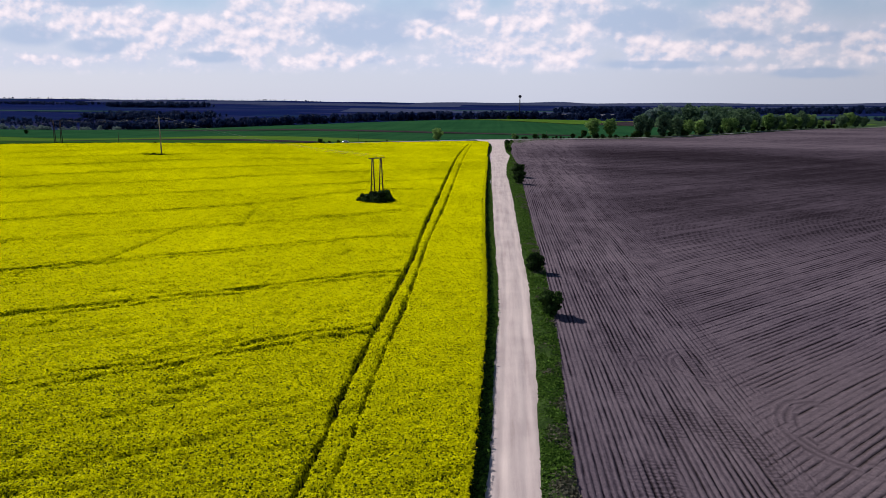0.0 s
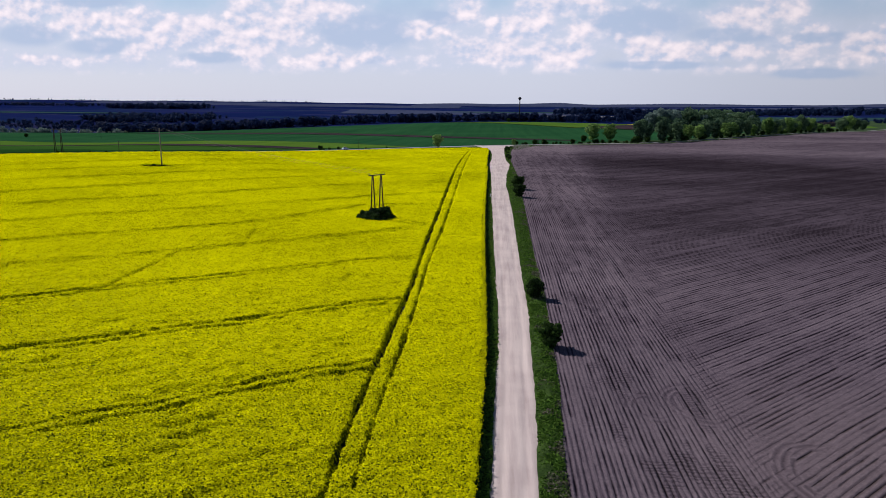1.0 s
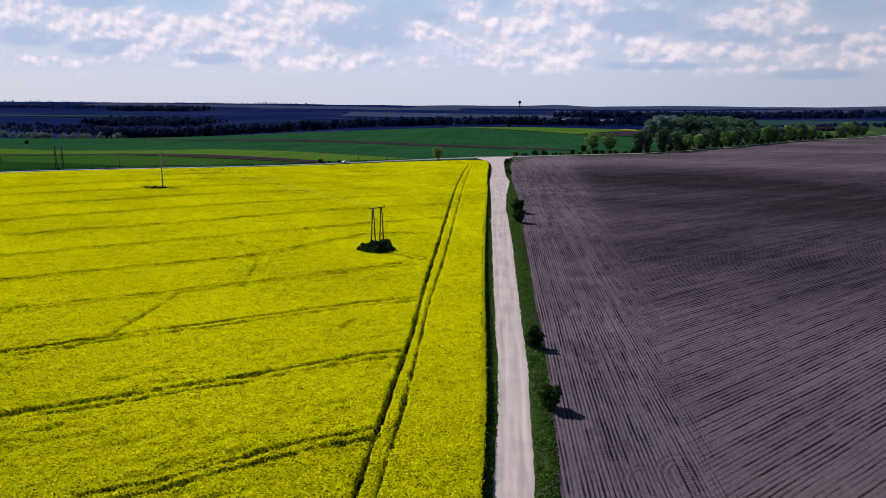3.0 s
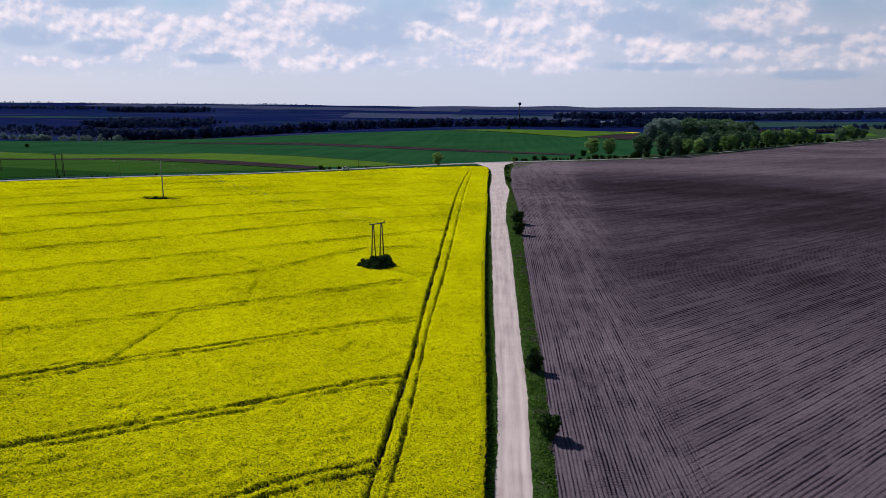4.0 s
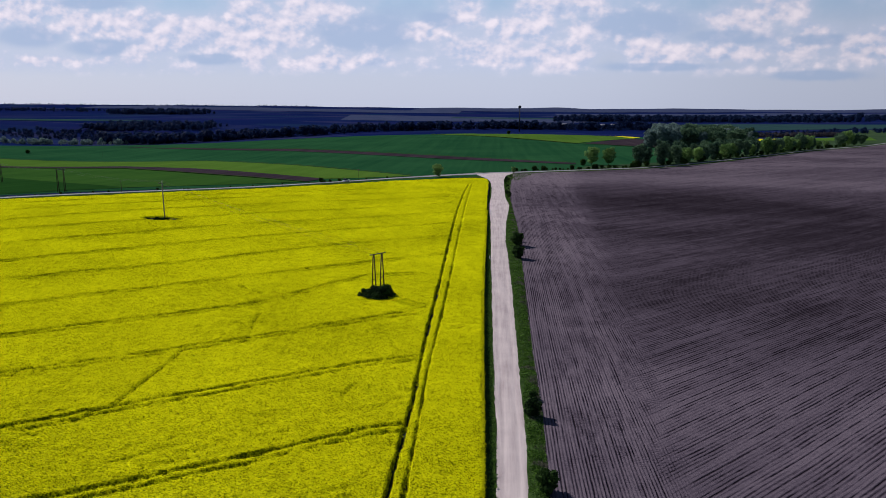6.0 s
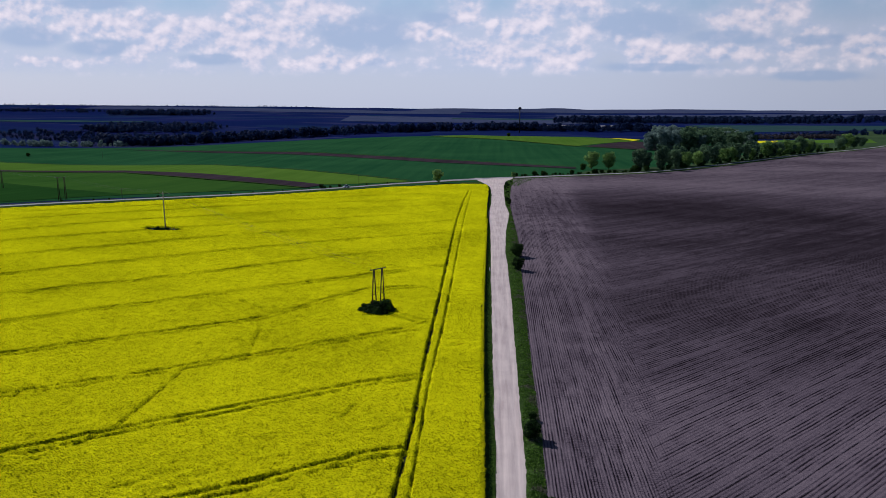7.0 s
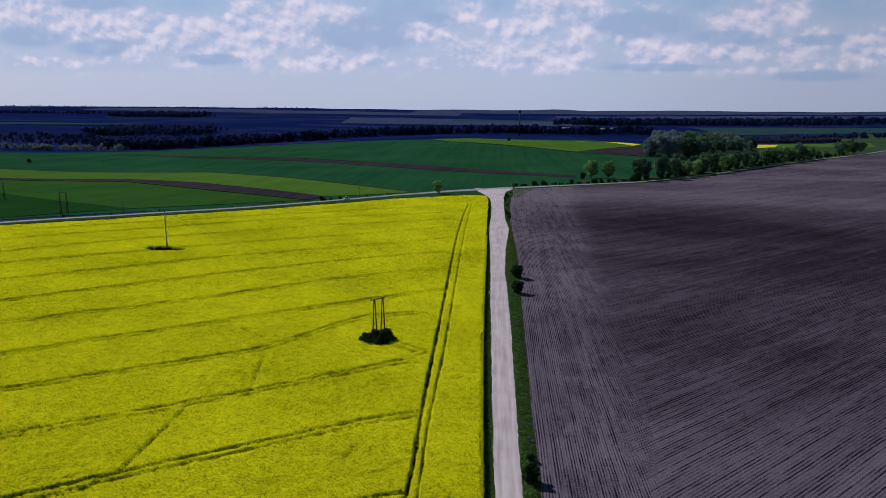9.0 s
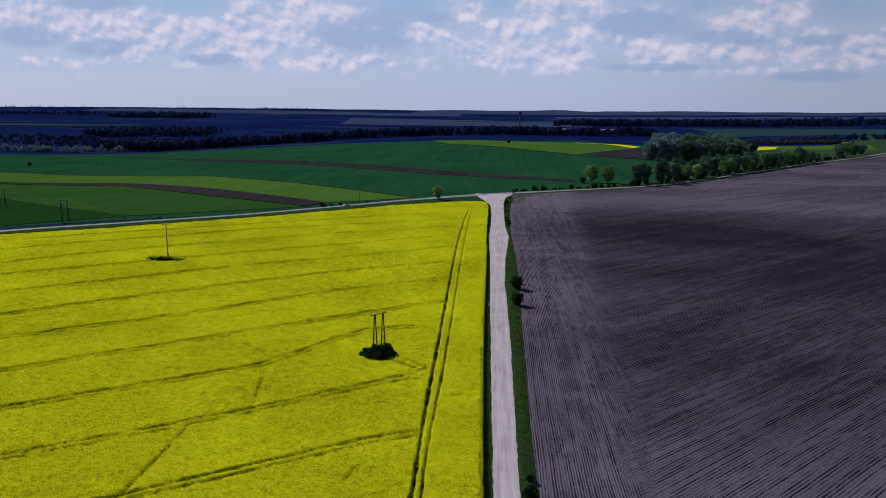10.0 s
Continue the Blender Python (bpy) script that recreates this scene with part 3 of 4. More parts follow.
VERGE_Y = [-60, 39.5, 45, 50, 57.5, 66, 73, 102, 125, 155, 183, 209, 247, 288, 315, 340, 365, 400, 434, 450]
VERGE_X = [5.0, 5.2, 5.3, 5.4, 5.8, 6.3, 6.5, 7.1, 6.9, 7.1, 7.3, 7.5, 8.0, 7.5, 6.9, 6.7, 7.1, 7.9, 9.2, 11.0]
Y0 = -60.0
ymax = road_y(U + 8) - 7.5
Y = Y0 + (ymax - Y0) * V
X = U + between(Y, VERGE_Y, VERGE_X)
Y = Y0 + (road_y(X) - 8.0 - Y0) * V
near = np.clip((15 - U) / 4, 0, 1)
XX = X + 0.15 * value_noise(X, Y, 12.0, 3)
ridge = (0.035 * np.sin(XX * 2 * np.pi / 0.46) * (0.3 + value_noise(XX, Y * 0.05, 0.9, 8)) + 0.03 * (value_noise(XX, Y * 0.02, 0.9, 9) - 0.5)) * near
Z = ground_z(X, Y) + 0.06 + ridge + 0.06 * (value_noise(X, Y, 0.5, 4) - 0.5) * near
Z[:, 0] -= 0.15
sheet("ploughed_field", X, Y, Z, MAT["soil"], "dark violet-brown ploughed soil with fine drill rows", "field")

# ---- track, asphalt road, verges ----
ty = lines((-60, 130, 0.4), (130, 484, 1.0))
tu = np.linspace(0, 1, 33)
U, Y = np.meshgrid(tu, ty)
TL = between(Y, TRACK_Y, TRACK_L) + 0.3 * (value_noise(Y * 0, Y, 3.5, 5) - 0.5) + 0.15 * (value_noise(Y * 0, Y, 1.2, 15) - 0.5)
TR = between(Y, TRACK_Y, TRACK_R) + 0.4 * (value_noise(Y * 0, Y, 6.0, 6) - 0.5) + 0.12 * (value_noise(Y * 0, Y, 1.4, 16) - 0.5)
X = TL + (TR - TL) * U
Z = ground_z(X, Y) + 0.13 - 0.05 * np.exp(-((U - 0.28) / 0.08) ** 2) - 0.05 * np.exp(-((U - 0.72) / 0.08) ** 2) - 0.08 * np.abs(2 * U - 1) ** 10
k = np.clip((Y - 428) / 28, 0, 1)
Z = Z + 0.20 * k * k * (3 - 2 * k) + 0.03 * (value_noise(X, Y * 0.4, 0.6, 18) - 0.5)
sheet("farm_track", X, Y, Z, MAT["gravel"], "pale dusty gravel farm track with faint wheel ruts", "track")

rx = lines((-700, 1400, 5))
U, RX = np.meshgrid(np.linspace(-1, 1, 5), rx)
RY = road_y(RX)
slope = np.gradient(road_y(rx), rx)[:, None]
slope = np.convolve(slope[:, 0], np.ones(9) / 9, "same")[:, None]
wide = 2.1 + 2.2 * np.exp(-((RX + 10) / 45) ** 2)      # broader where the track joins
X, Y = RX + U * wide * slope / np.hypot(slope, 1), RY - U * wide / np.hypot(slope, 1)
sheet("asphalt_road", X, Y, ground_z(RX, RY) + 0.35 - 0.03 * U * U, MAT["asphalt"], "narrow worn grey asphalt country road between fields", "road")
U, RX = np.meshgrid(np.linspace(-1, 1, 9), rx)
RY, wide = road_y(RX), 7.5
X, Y = RX + U * wide * slope / np.hypot(slope, 1), RY - U * wide / np.hypot(slope, 1)
Z = ground_z(X, Y) + 0.10 + 0.19 * (1 - np.abs(U) ** 4)
sheet("road_verge", X, Y, Z, MAT["grass"], "rough green grass verge along the asphalt road", "verge")

U, Y = np.meshgrid(np.linspace(0, 1, 12), lines((-60, 470, 1.5)))
L, R = between(Y, TRACK_Y, TRACK_R) - 0.3, between(Y, VERGE_Y, VERGE_X) + 0.25 + 0.5 * (value_noise(Y * 0, Y, 2.0, 17) - 0.5)
X = L + (R - L) * U
Z = ground_z(X, Y) + 0.02 + 0.22 * np.sin(np.pi * U) + 0.12 * value_noise(X, Y, 0.8, 7)
sheet("track_verge", X, Y, Z, MAT["grass"], "strip of tufted green grass between track and ploughed soil", "verge")

# grass under the overhang of the crop, on the other side of the track
RAPE_Y = [-60, 37, 43, 52, 62, 75, 93, 115, 134, 168, 204, 240, 300, 340, 400, 424, 433]
RAPE_X = [-1.6, -1.5, -1.3, -1.15, -1.0, -0.95, -1.3, -1.8, -2.2, -2.7, -3.0, -3.2, -3.7, -3.9, -4.1, -4.8, -7.5]
U, Y = np.meshgrid(np.linspace(0, 1, 8), lines((-60, 436, 1.5)))
L, R = between(Y, RAPE_Y, RAPE_X) - 1.2, between(Y, TRACK_Y, TRACK_L) + 0.25
X = L + (R - L) * U
Z = ground_z(X, Y) + 0.03 + 0.10 * np.sin(np.pi * U) + 0.10 * value_noise(X, Y, 0.8, 19)
sheet("track_verge", X, Y, Z, MAT["grass"], "narrow strip of shaded grass between track and rape crop", "verge")

# ---- flowering rape ----
BACK_X = [-700, -420, -200, -165, -130, -96, -59, -25, -4, 0]
BACK_Y = [-165, 75, 263.7, 287, 326, 366, 406, 428, 434, 434]
CROP = 1.3
TRAM = [[(-11.3, -60), (-11.5, 36.3), (-11.6, 45), (-11.9, 57), (-12, 66), (-12, 99), (-12.7, 120), (-13, 133), (-13.3, 152), (-13.8, 183), (-14.9, 238), (-15.9, 290), (-16, 354), (-15.2, 392)],
        [(-9.5, -60), (-9.6, 41), (-10, 57), (-10, 75), (-10.5, 96), (-11, 110), (-11, 150), (-11.5, 190), (-12.3, 238), (-13.2, 305), (-13.4, 364), (-13.3, 392)]]
CROSS = [[(-90, 14), (-36.8, 52.1), (-29.4, 57.3), (-20.7, 63.4), (-12.5, 68)],
         [(-110, 36), (-53.7, 68), (-40, 75.3), (-32.8, 79.8), (-23.7, 85.4), (-17.2, 89.5), (-12.8, 91.2)],
         [(-120, 52), (-57.1, 91.7), (-42.6, 101.1), (-30.6, 108.3), (-22, 114), (-13, 118)],
         [(-150, 58), (-81.6, 102.1), (-62.9, 113.1), (-46.8, 123.4), (-31.6, 134), (-20.9, 141.7), (-17, 143)],
         [(-160, 76), (-94.1, 119.1), (-72.8, 132.2), (-53.3, 145), (-45.6, 154.4), (-38.6, 165), (-32.7, 171.8), (-25.7, 174.6), (-20, 176.7)],
         [(-190, 85), (-106.3, 135.8), (-77.7, 155.4), (-55.2, 172.2), (-36.7, 185.1), (-22.1, 196), (-13.4, 201.5)]]
CROSS += [[(-200, 108), (-119.3, 153.7), (-92.7, 170.8), (-75, 184.3), (-47.9, 206.6), (-31.9, 217.9), (-15, 228)],
          [(-230, 110), (-130.6, 169.1), (-102.5, 189.7), (-68.7, 216.2), (-44.4, 235.5), (-16, 254)],
          [(-240, 130), (-143.3, 186.6), (-111.9, 208.2), (-84.7, 229.4), (-57.8, 250.4), (-18, 282)], [(-250, 150), (-155.7, 203.6), (-122.2, 224.3), (-98, 243.5), (-70.7, 267.3), (-18, 312)],
          [(-260, 160), (-165.9, 217.5), (-138, 239), (-106.5, 264.8), (-78, 295.7), (-20, 335)], [(-270, 175), (-179.7, 236.3), (-132.5, 271), (-103.5, 304), (-65, 331.6), (-20, 358)],
          [(-280, 190), (-190.8, 251.4), (-140.8, 288.3), (-109.5, 321.7), (-69.5, 354.8), (-20, 386)]]
PATHS = [[(-70, 80), (-58, 88), (-55.6, 94), (-55.2, 107.8), (-55.5, 116.3)], [(-46.1, 123.9), (-47.6, 129.5), (-49.6, 141)], [(-60.5, 157.7), (-53.6, 152.6)],
         [(-22, 154.3), (-18.4, 151.5), (-14.2, 148.2), (-16.5, 145.7)], [(-20, 176.7), (-16, 174.5), (-13.8, 171.2)], [(-22, 103.9), (-23, 100.1)], [(-9, 133), (-6, 134.5), (-3, 133)]]


def away(x, y, path):
    """How far places lie from a path."""
    best = np.full(x.shape, 1e9)
    for (ax, ay), (bx, by) in zip(path, path[1:]):
        k = np.clip(((x - ax) * (bx - ax) + (y - ay) * (by - ay)) / ((bx - ax) ** 2 + (by - ay) ** 2), 0, 1)
        best = np.minimum(best, np.hypot(x - ax - k * (bx - ax), y - ay - k * (by - ay)))
    return best


def trodden(x, y):
    """0 where the crop stands, 1 where wheels have pressed it down."""
    wob = 0.5 * (value_noise(x, y, 2.5, 21) - 0.5) + 0.45 * (value_noise(x, y, 0.8, 22) - 0.5)
    out = np.zeros(x.shape)
    gap = value_noise(x, y, 5.0, 23)
    dots = 0.55 + 0.75 * value_noise(x, y, 0.9, 24)      # tufts that stood up again
    for path, w, depth in [(TRAM[0], 0.27, 1.0), (TRAM[1], 0.20, 0.64)]:
        wide = w + 0.16 * np.clip((y - 60) / 200, 0, 1)
        out = np.maximum(out, depth * np.exp(-((away(x, y, path) + wob * 0.6) / wide) ** 4) * (0.55 + 0.5 * gap) * dots * (1 - 0.45 * np.clip((y - 120) / 160, 0, 1)))
    for i, path in enumerate(CROSS):
        strong = (1.3, 0.72, 0.66, 0.62, 0.58, 0.52, 0.48, 0.46, 0.43)[min(i, 8)]
        for side, depth in ((0.0, 1.0), (1.9, 0.75)):
            moved = [(a + 0.5 * side, b - 0.85 * side) for a, b in path]
            w = 0.29 + 0.035 * min(i, 8)
            out = np.maximum(out, strong * depth * (1.25 if i < 3 else 1.0) * np.exp(-((away(x, y, moved) + wob * 0.8) / w) ** 4) * np.clip(0.55 + 0.7 * gap, 0, 1) * dots)
    for path in PATHS:
        out = np.maximum(out, 0.42 * np.exp(-((away(x, y, path) + wob * 0.6) / 0.34) ** 4) * dots)
    return np.clip(out, 0, 1)


def lodged(x, y):
    """Slow rise and fall of the crop's top, with wind-laid ripples across the rows."""
    a, b = 0.86 * x + 0.5 * y, -0.5 * x + 0.86 * y
    laid = value_noise(a * 0.3, b, 1.1, 34) * np.clip(value_noise(x, y, 9.0, 35) * 2.2 - 0.6, 0, 1)
    return 0.20 * (value_noise(x, y, 4.5, 31) - 0.5) + 0.16 * (value_noise(x * 0.6 + y * 0.3, y, 1.6, 32) - 0.5) + 0.16 * (value_noise(x, y, 0.7, 33) - 0.5) - 0.75 * laid ** 2 * np.clip(1.3 - y / 100, 0.08, 1)


# columns: even beside the track, then fanning out with distance, then coarse
near_u = np.r_[0, lines((0.06, 8, 0.34), (8, 16, 0.2))]
fan_u = lines((0.003, 1, 0.0033))
rest_u = np.linspace(0, 1, 22)[1:]
vs = (lines((8, 110, 0.32), (110, 230, 0.45), (230, 434, 0.6)) - 8) / 426
kind = np.r_[near_u * 0, fan_u * 0 + 1, rest_u * 0 + 2]
U, V = np.meshgrid(np.r_[near_u, fan_u, rest_u], vs)
Y = 8 + 426 * V
for step in range(14):
    fan = 20 + 0.8 * np.maximum(Y, 0)
    off = np.where(kind == 0, U, np.where(kind == 1, 16 + U * fan, 16 + fan + U * 300))
    back = between(-off - 3, BACK_X, BACK_Y) - 4.0 * np.exp(-(off / 2.2) ** 2)
    Y = 8 + (back - 8) * V
edge = between(Y, RAPE_Y, RAPE_X) + 0.5 * (value_noise(U * 0, Y, 1.3, 41) - 0.5) + 0.5 * (value_noise(U * 0, Y, 5.0, 42) - 0.5)
X = edge - off
press = trodden(X, Y)
clear = np.exp(-(np.hypot((X + 114.8) / 7.0, (Y - 231) / 3.0)) ** 6)
press = np.maximum(press, clear)
Z = ground_z(X, Y) + CROP + lodged(X, Y) - (CROP - 0.25) * press
Z[:, 0] = ground_z(X[:, 0], Y[:, 0]) + 0.02
Z[-1] = ground_z(X[-1], Y[-1]) + 0.02
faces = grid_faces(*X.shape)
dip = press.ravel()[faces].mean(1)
# deep wheel lines and the crop's side wall take the shade-darkened stem colour
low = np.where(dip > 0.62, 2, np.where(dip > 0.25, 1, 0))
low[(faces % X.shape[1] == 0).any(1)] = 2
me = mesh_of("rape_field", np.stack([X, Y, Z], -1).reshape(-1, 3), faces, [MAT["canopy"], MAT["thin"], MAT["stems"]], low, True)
rape = tagged(new("rape_field", me), "bright yellow flowering rape crop cut by dark tractor tramlines", "field", "", "stuff")


def scatter(name, x, y, z, size, mats, pick, label, category, petals=3, flat=0.5, seed=1):
    """Many little tufts of crossed blades in one mesh."""
    rng = np.random.RandomState(seed)
    n = len(x)
    c = np.repeat(np.stack([x, y, z], -1), petals, 0)
    s = np.repeat(size, petals)[:, None]
    c = c + (rng.rand(n * petals, 3) - 0.5) * s * [1.5, 1.5, 0.8]
    a = rng.rand(n * petals) * 2 * np.pi
    tilt = (rng.rand(n * petals) - 0.5) * flat * np.pi
    d1 = np.stack([np.cos(a), np.sin(a), 0 * a], -1) * s * 0.5
    d2 = np.stack([-np.sin(a) * np.cos(tilt), np.cos(a) * np.cos(tilt), np.sin(tilt)], -1) * s * 0.5
    v = np.stack([c - d1 - d2 * 0.6, c + d1 - d2, c + d1 * 0.7 + d2, c - d1 + d2 * 0.8], 1).reshape(-1, 3)
    f = np.arange(len(v)).reshape(-1, 4)
    me = mesh_of(name, v, f, mats, np.repeat(pick, petals))
    return tagged(new(name, me), label, category, "", "stuff")


rng = np.random.RandomState(51)
n = 400000
fy = 28 - 38 * np.log(1 - 0.985 * rng.rand(n))            # thinning out with distance from the track's near end
fx = between(fy, RAPE_Y, RAPE_X) - 0.05 - (8 + 0.72 * fy) * rng.rand(n)
down = trodden(fx, fy)
keep = rng.rand(len(fx)) > down * 2.2
fx, fy = fx[keep], fy[keep]
fz = ground_z(fx, fy) + CROP + lodged(fx, fy) - (CROP - 0.3) * trodden(fx, fy) - 0.02 + 0.2 * rng.rand(len(fx)) ** 1.5
fs = (0.07 + 0.09 * rng.rand(len(fx)) ** 1.5) * (1 + np.clip(fy - 60, 0, 120) / 260)
scatter("rape_flowers", fx, fy, fz, fs, [MAT["petals"], MAT["sprigs"]], (rng.rand(len(fx)) < 0.22 * np.exp(-(fy - 30) / 50)).astype(int), "loose yellow flower heads standing above the rape crop", "flowers", 1, 1.0, 52)

# leafy edge of the crop above the track, and grass tufts on the verges
n = 40000
rng = np.random.RandomState(61)
ey = 30 + 260 * rng.rand(n) ** 1.6
ex = between(ey, RAPE_Y, RAPE_X) - 0.02 + 0.13 * rng.randn(n)
ez = ground_z(ex, ey) + 0.1 + 1.3 * rng.rand(n)
scatter("rape_stalks", ex, ey, ez, 0.06 + 0.10 * rng.rand(n), [MAT["petals"], MAT["sprigs"]], ((ez - ground_z(ex, ey)) < 0.95 + 0.2 * rng.rand(n)).astype(int), "leaning leafy rape stalks along the edge of the crop", "crop", 2, 1.0, 62)
n = 60000
gy_ = 28 + 430 * rng.rand(n) ** 1.9
k = rng.rand(n)
L, R = between(gy_, TRACK_Y, TRACK_R), between(gy_, VERGE_Y, VERGE_X)
gx_ = L - 0.05 + (R - L + 0.3) * k
gz_ = ground_z(gx_, gy_) + 0.1 + 0.35 * rng.rand(n) * np.sin(np.pi * k) * (0.4 + value_noise(gx_, gy_, 1.3, 66))
scatter("verge_grass", gx_, gy_, gz_, 0.08 + 0.16 * rng.rand(n), [MAT["blades"], MAT["pale_brown"]], (value_noise(gx_, gy_, 2.2, 67) * 0.7 + 0.5 * rng.rand(n) * k > 0.66).astype(int), "tufts of green grass and weeds on the track verge", "grass", 2, 1.4, 63)
n = 9000
gy_ = 28 + 430 * rng.rand(n) ** 1.9
gx_ = between(gy_, TRACK_Y, TRACK_L) - 0.9 * rng.rand(n) + 0.1
gz_ = ground_z(gx_, gy_) + 0.1 + 0.2 * rng.rand(n)
scatter("verge_grass", gx_, gy_, gz_, 0.08 + 0.14 * rng.rand(n), [MAT["blades"]], np.zeros(n, int), "shaded grass between the track and the rape crop", "grass", 2, 1.4, 64)

# ================= trees and bushes =================


def limb(verts, faces, a, b, ra, rb, sides=6):
    """A tapered limb from a to b, added to the lists."""
    a, b = np.array(a, float), np.array(b, float)
    d = (b - a) / np.linalg.norm(b - a)
    s = np.cross(d, (0.3, 0.9, 0.2))
    s /= np.linalg.norm(s)
    t = np.cross(d, s)
    base = len(verts)
    for c, r in ((a, ra), (b, rb)):
        for i in range(sides):
            g = 2 * math.pi * i / sides
            verts.append(c + r * (math.cos(g) * s + math.sin(g) * t))
    for i in range(sides):
        j = (i + 1) % sides
        faces.append((base + i, base + j, base + sides + j, base + sides + i))


def tree_meshes(seed, height, width, stem, leaves, size, leaf_mat, lumps=9, shape=1.0, low=0.25, clump=0.14):
    """Trunk and crown meshes of one tree. low: where the crown begins, as a part of the height."""
    rng = np.random.RandomState(seed)
    verts, faces = [], []
    tops = []
    lean = rng.randn(2) * 0.02 * height
    fork = np.array([lean[0], lean[1], height * (low + 0.12)])
    limb(verts, faces, (0, 0, -0.3), fork, stem, stem * 0.7, 8)
    limb(verts, faces, fork, (lean[0] * 2, lean[1] * 2, height * 0.85), stem * 0.7, stem * 0.12)
    for i in range(lumps):
        g = 2 * math.pi * (i * 0.382 + 0.1 * rng.rand())
        zc = low + (0.92 - low) * (i + 0.5) / lumps
        r = width * 0.5 * (0.75 * math.sin(math.pi * min(1, (1.06 - zc) / (1.06 - low)) ** shape) + 0.08) * (0.65 + 0.5 * rng.rand())
        c = np.array([math.cos(g) * r * 0.75, math.sin(g) * r * 0.75, height * (zc + 0.03 * rng.randn())])
        tops.append((c, (clump + 0.6 * clump * rng.rand()) * width))
        limb(verts, faces, (lean[0], lean[1], height * max(low * 0.9, zc - 0.2)), c, stem * 0.35, stem * 0.08, 5)
    tops.append((np.array([lean[0] * 2, lean[1] * 2, height * 0.84]), clump * 1.3 * width))
    tops.append((np.array([lean[0], lean[1], height * (low + 1) * 0.5]), 0.25 * width))
    trunk = mesh_of("trunk", verts, faces, [MAT["bark"]], smooth=True)
    weights = np.array([r ** 2 for _, r in tops])
    pick = rng.choice(len(tops), leaves, p=weights / weights.sum())
    d = rng.randn(leaves, 3)
    d /= np.linalg.norm(d, axis=1)[:, None]
    rad = (0.35 + 0.65 * rng.rand(leaves) ** 0.5)[:, None]
    c = np.array([tops[i][0] for i in pick]) + d * rad * np.array([tops[i][1] for i in pick])[:, None] * [1, 1, 0.8]
    c[:, 2] = np.maximum(c[:, 2], height * low * 0.6)
    s = size * (0.6 + 0.8 * rng.rand(leaves))[:, None]
    out = d + 0.45 * rng.randn(leaves, 3) + [0, 0, 0.25]
    out /= np.linalg.norm(out, axis=1)[:, None]
    a = np.cross(out, rng.randn(leaves, 3))
    a /= np.linalg.norm(a, axis=1)[:, None]
    b = np.cross(out, a)
    b /= np.linalg.norm(b, axis=1)[:, None]
    v = np.stack([c - a * s, c + b * s * 0.7, c + a * s, c - b * s * 0.7], 1).reshape(-1, 3)
    crown = mesh_of("crown", v, np.arange(len(v)).reshape(-1, 4), [leaf_mat])
    return trunk, crown


def plant(kind, meshes, x, y, turn, scale, label, category, group="", sink=0.0, stem="trunk"):
    ob = new(kind)
    ob.matrix_basis = pose(x, y, float(ground_z(x, y)) - sink, 0, 0, turn) @ Matrix.Diagonal((scale, scale, scale, 1))
    mesh_part(stem, meshes[0], ob)
    mesh_part("crown", meshes[1], ob)
    return tagged(ob, label, category, group)


BUSH = [tree_meshes(100 + i, 2.7, 3.0, 0.10, 2600, 0.15, MAT["bush_leaf"], 15, 0.8, 0.08, 0.15) for i in range(3)]
for x, y, turn, s, label in [(6.5, 77.5, 0, 1.1, "round dark green bush on the grass verge"), (5.9, 98, 80, 1.0, "dense dark bush between track and soil"),
                             (6.2, 104, 200, 0.5, "low weedy bush on the verge"), (6.8, 203, 140, 1.35, "pair of dark bushes on the verge"),
                             (7.3, 222, 20, 1.5, "pair of dark bushes on the verge"), (7.2, 229, 220, 0.9, "small dark bush on the verge")]:
    plant("bush", BUSH[int(turn) % 3], x, y, turn, s, label, "bush", "bushes along the track", stem="branches")

# shrubs grown up round the feet of the double pole
for i, (dx, dy, s) in enumerate([(-3.4, -1.0, 0.75), (-2.3, -0.2, 0.95), (-1.1, -0.9, 0.9), (-0.2, 0.3, 1.15), (0.9, -0.6, 1.1), (1.7, 0.5, 1.2), (2.6, -0.2, 0.95), (3.5, 0.2, 0.7), (-0.6, 1.5, 1.0), (1.2, 1.8, 0.95), (-1.6, -2.4, 0.7), (0.2, -2.6, 0.8), (1.9, -2.2, 0.75)]):
    plant("bush", BUSH[i % 3], -26.9 + dx, 154.3 + dy, i * 47, s * 1.12, "dark shrub thicket round the foot of the double pole", "bush", "shrubs at the pole", 0.1, "branches")

SCRUB = [tree_meshes(130 + i, 2.7, 3.2, 0.10, 620, 0.27, MAT["bush_leaf"], 15, 0.8, 0.05, 0.15) for i in range(3)]
OAK = [tree_meshes(200 + i, 17.5, 17.5, 0.40, 2900, 0.62, MAT["tree_leaf"], 20, 0.9, 0.14) for i in range(4)]
FRESH = [tree_meshes(220 + i, 14.5, 14, 0.30, 2400, 0.50, MAT["fresh_leaf"], 16, 0.9, 0.18) for i in range(2)]
POPLAR = [tree_meshes(240 + i, 21, 14, 0.4, 2800, 0.60, MAT["tree_leaf"], 22, 0.6, 0.10) for i in range(2)]
WILLOW = [tree_meshes(260 + i, 24, 21, 0.5, 2600, 0.85, MAT["willow_leaf"], 20, 0.9, 0.06) for i in range(2)]
G = "trees along the road"
plant("tree", FRESH[0], 78, 582, 10, 1.02, "light green young tree beside the road", "tree", G)
plant("tree", FRESH[1], 91, 578, 90, 0.98, "light green young tree beside the road", "tree", G)
plant("tree", FRESH[0], -37.5, 448, 200, 0.6, "small light green tree beside the asphalt road", "tree")
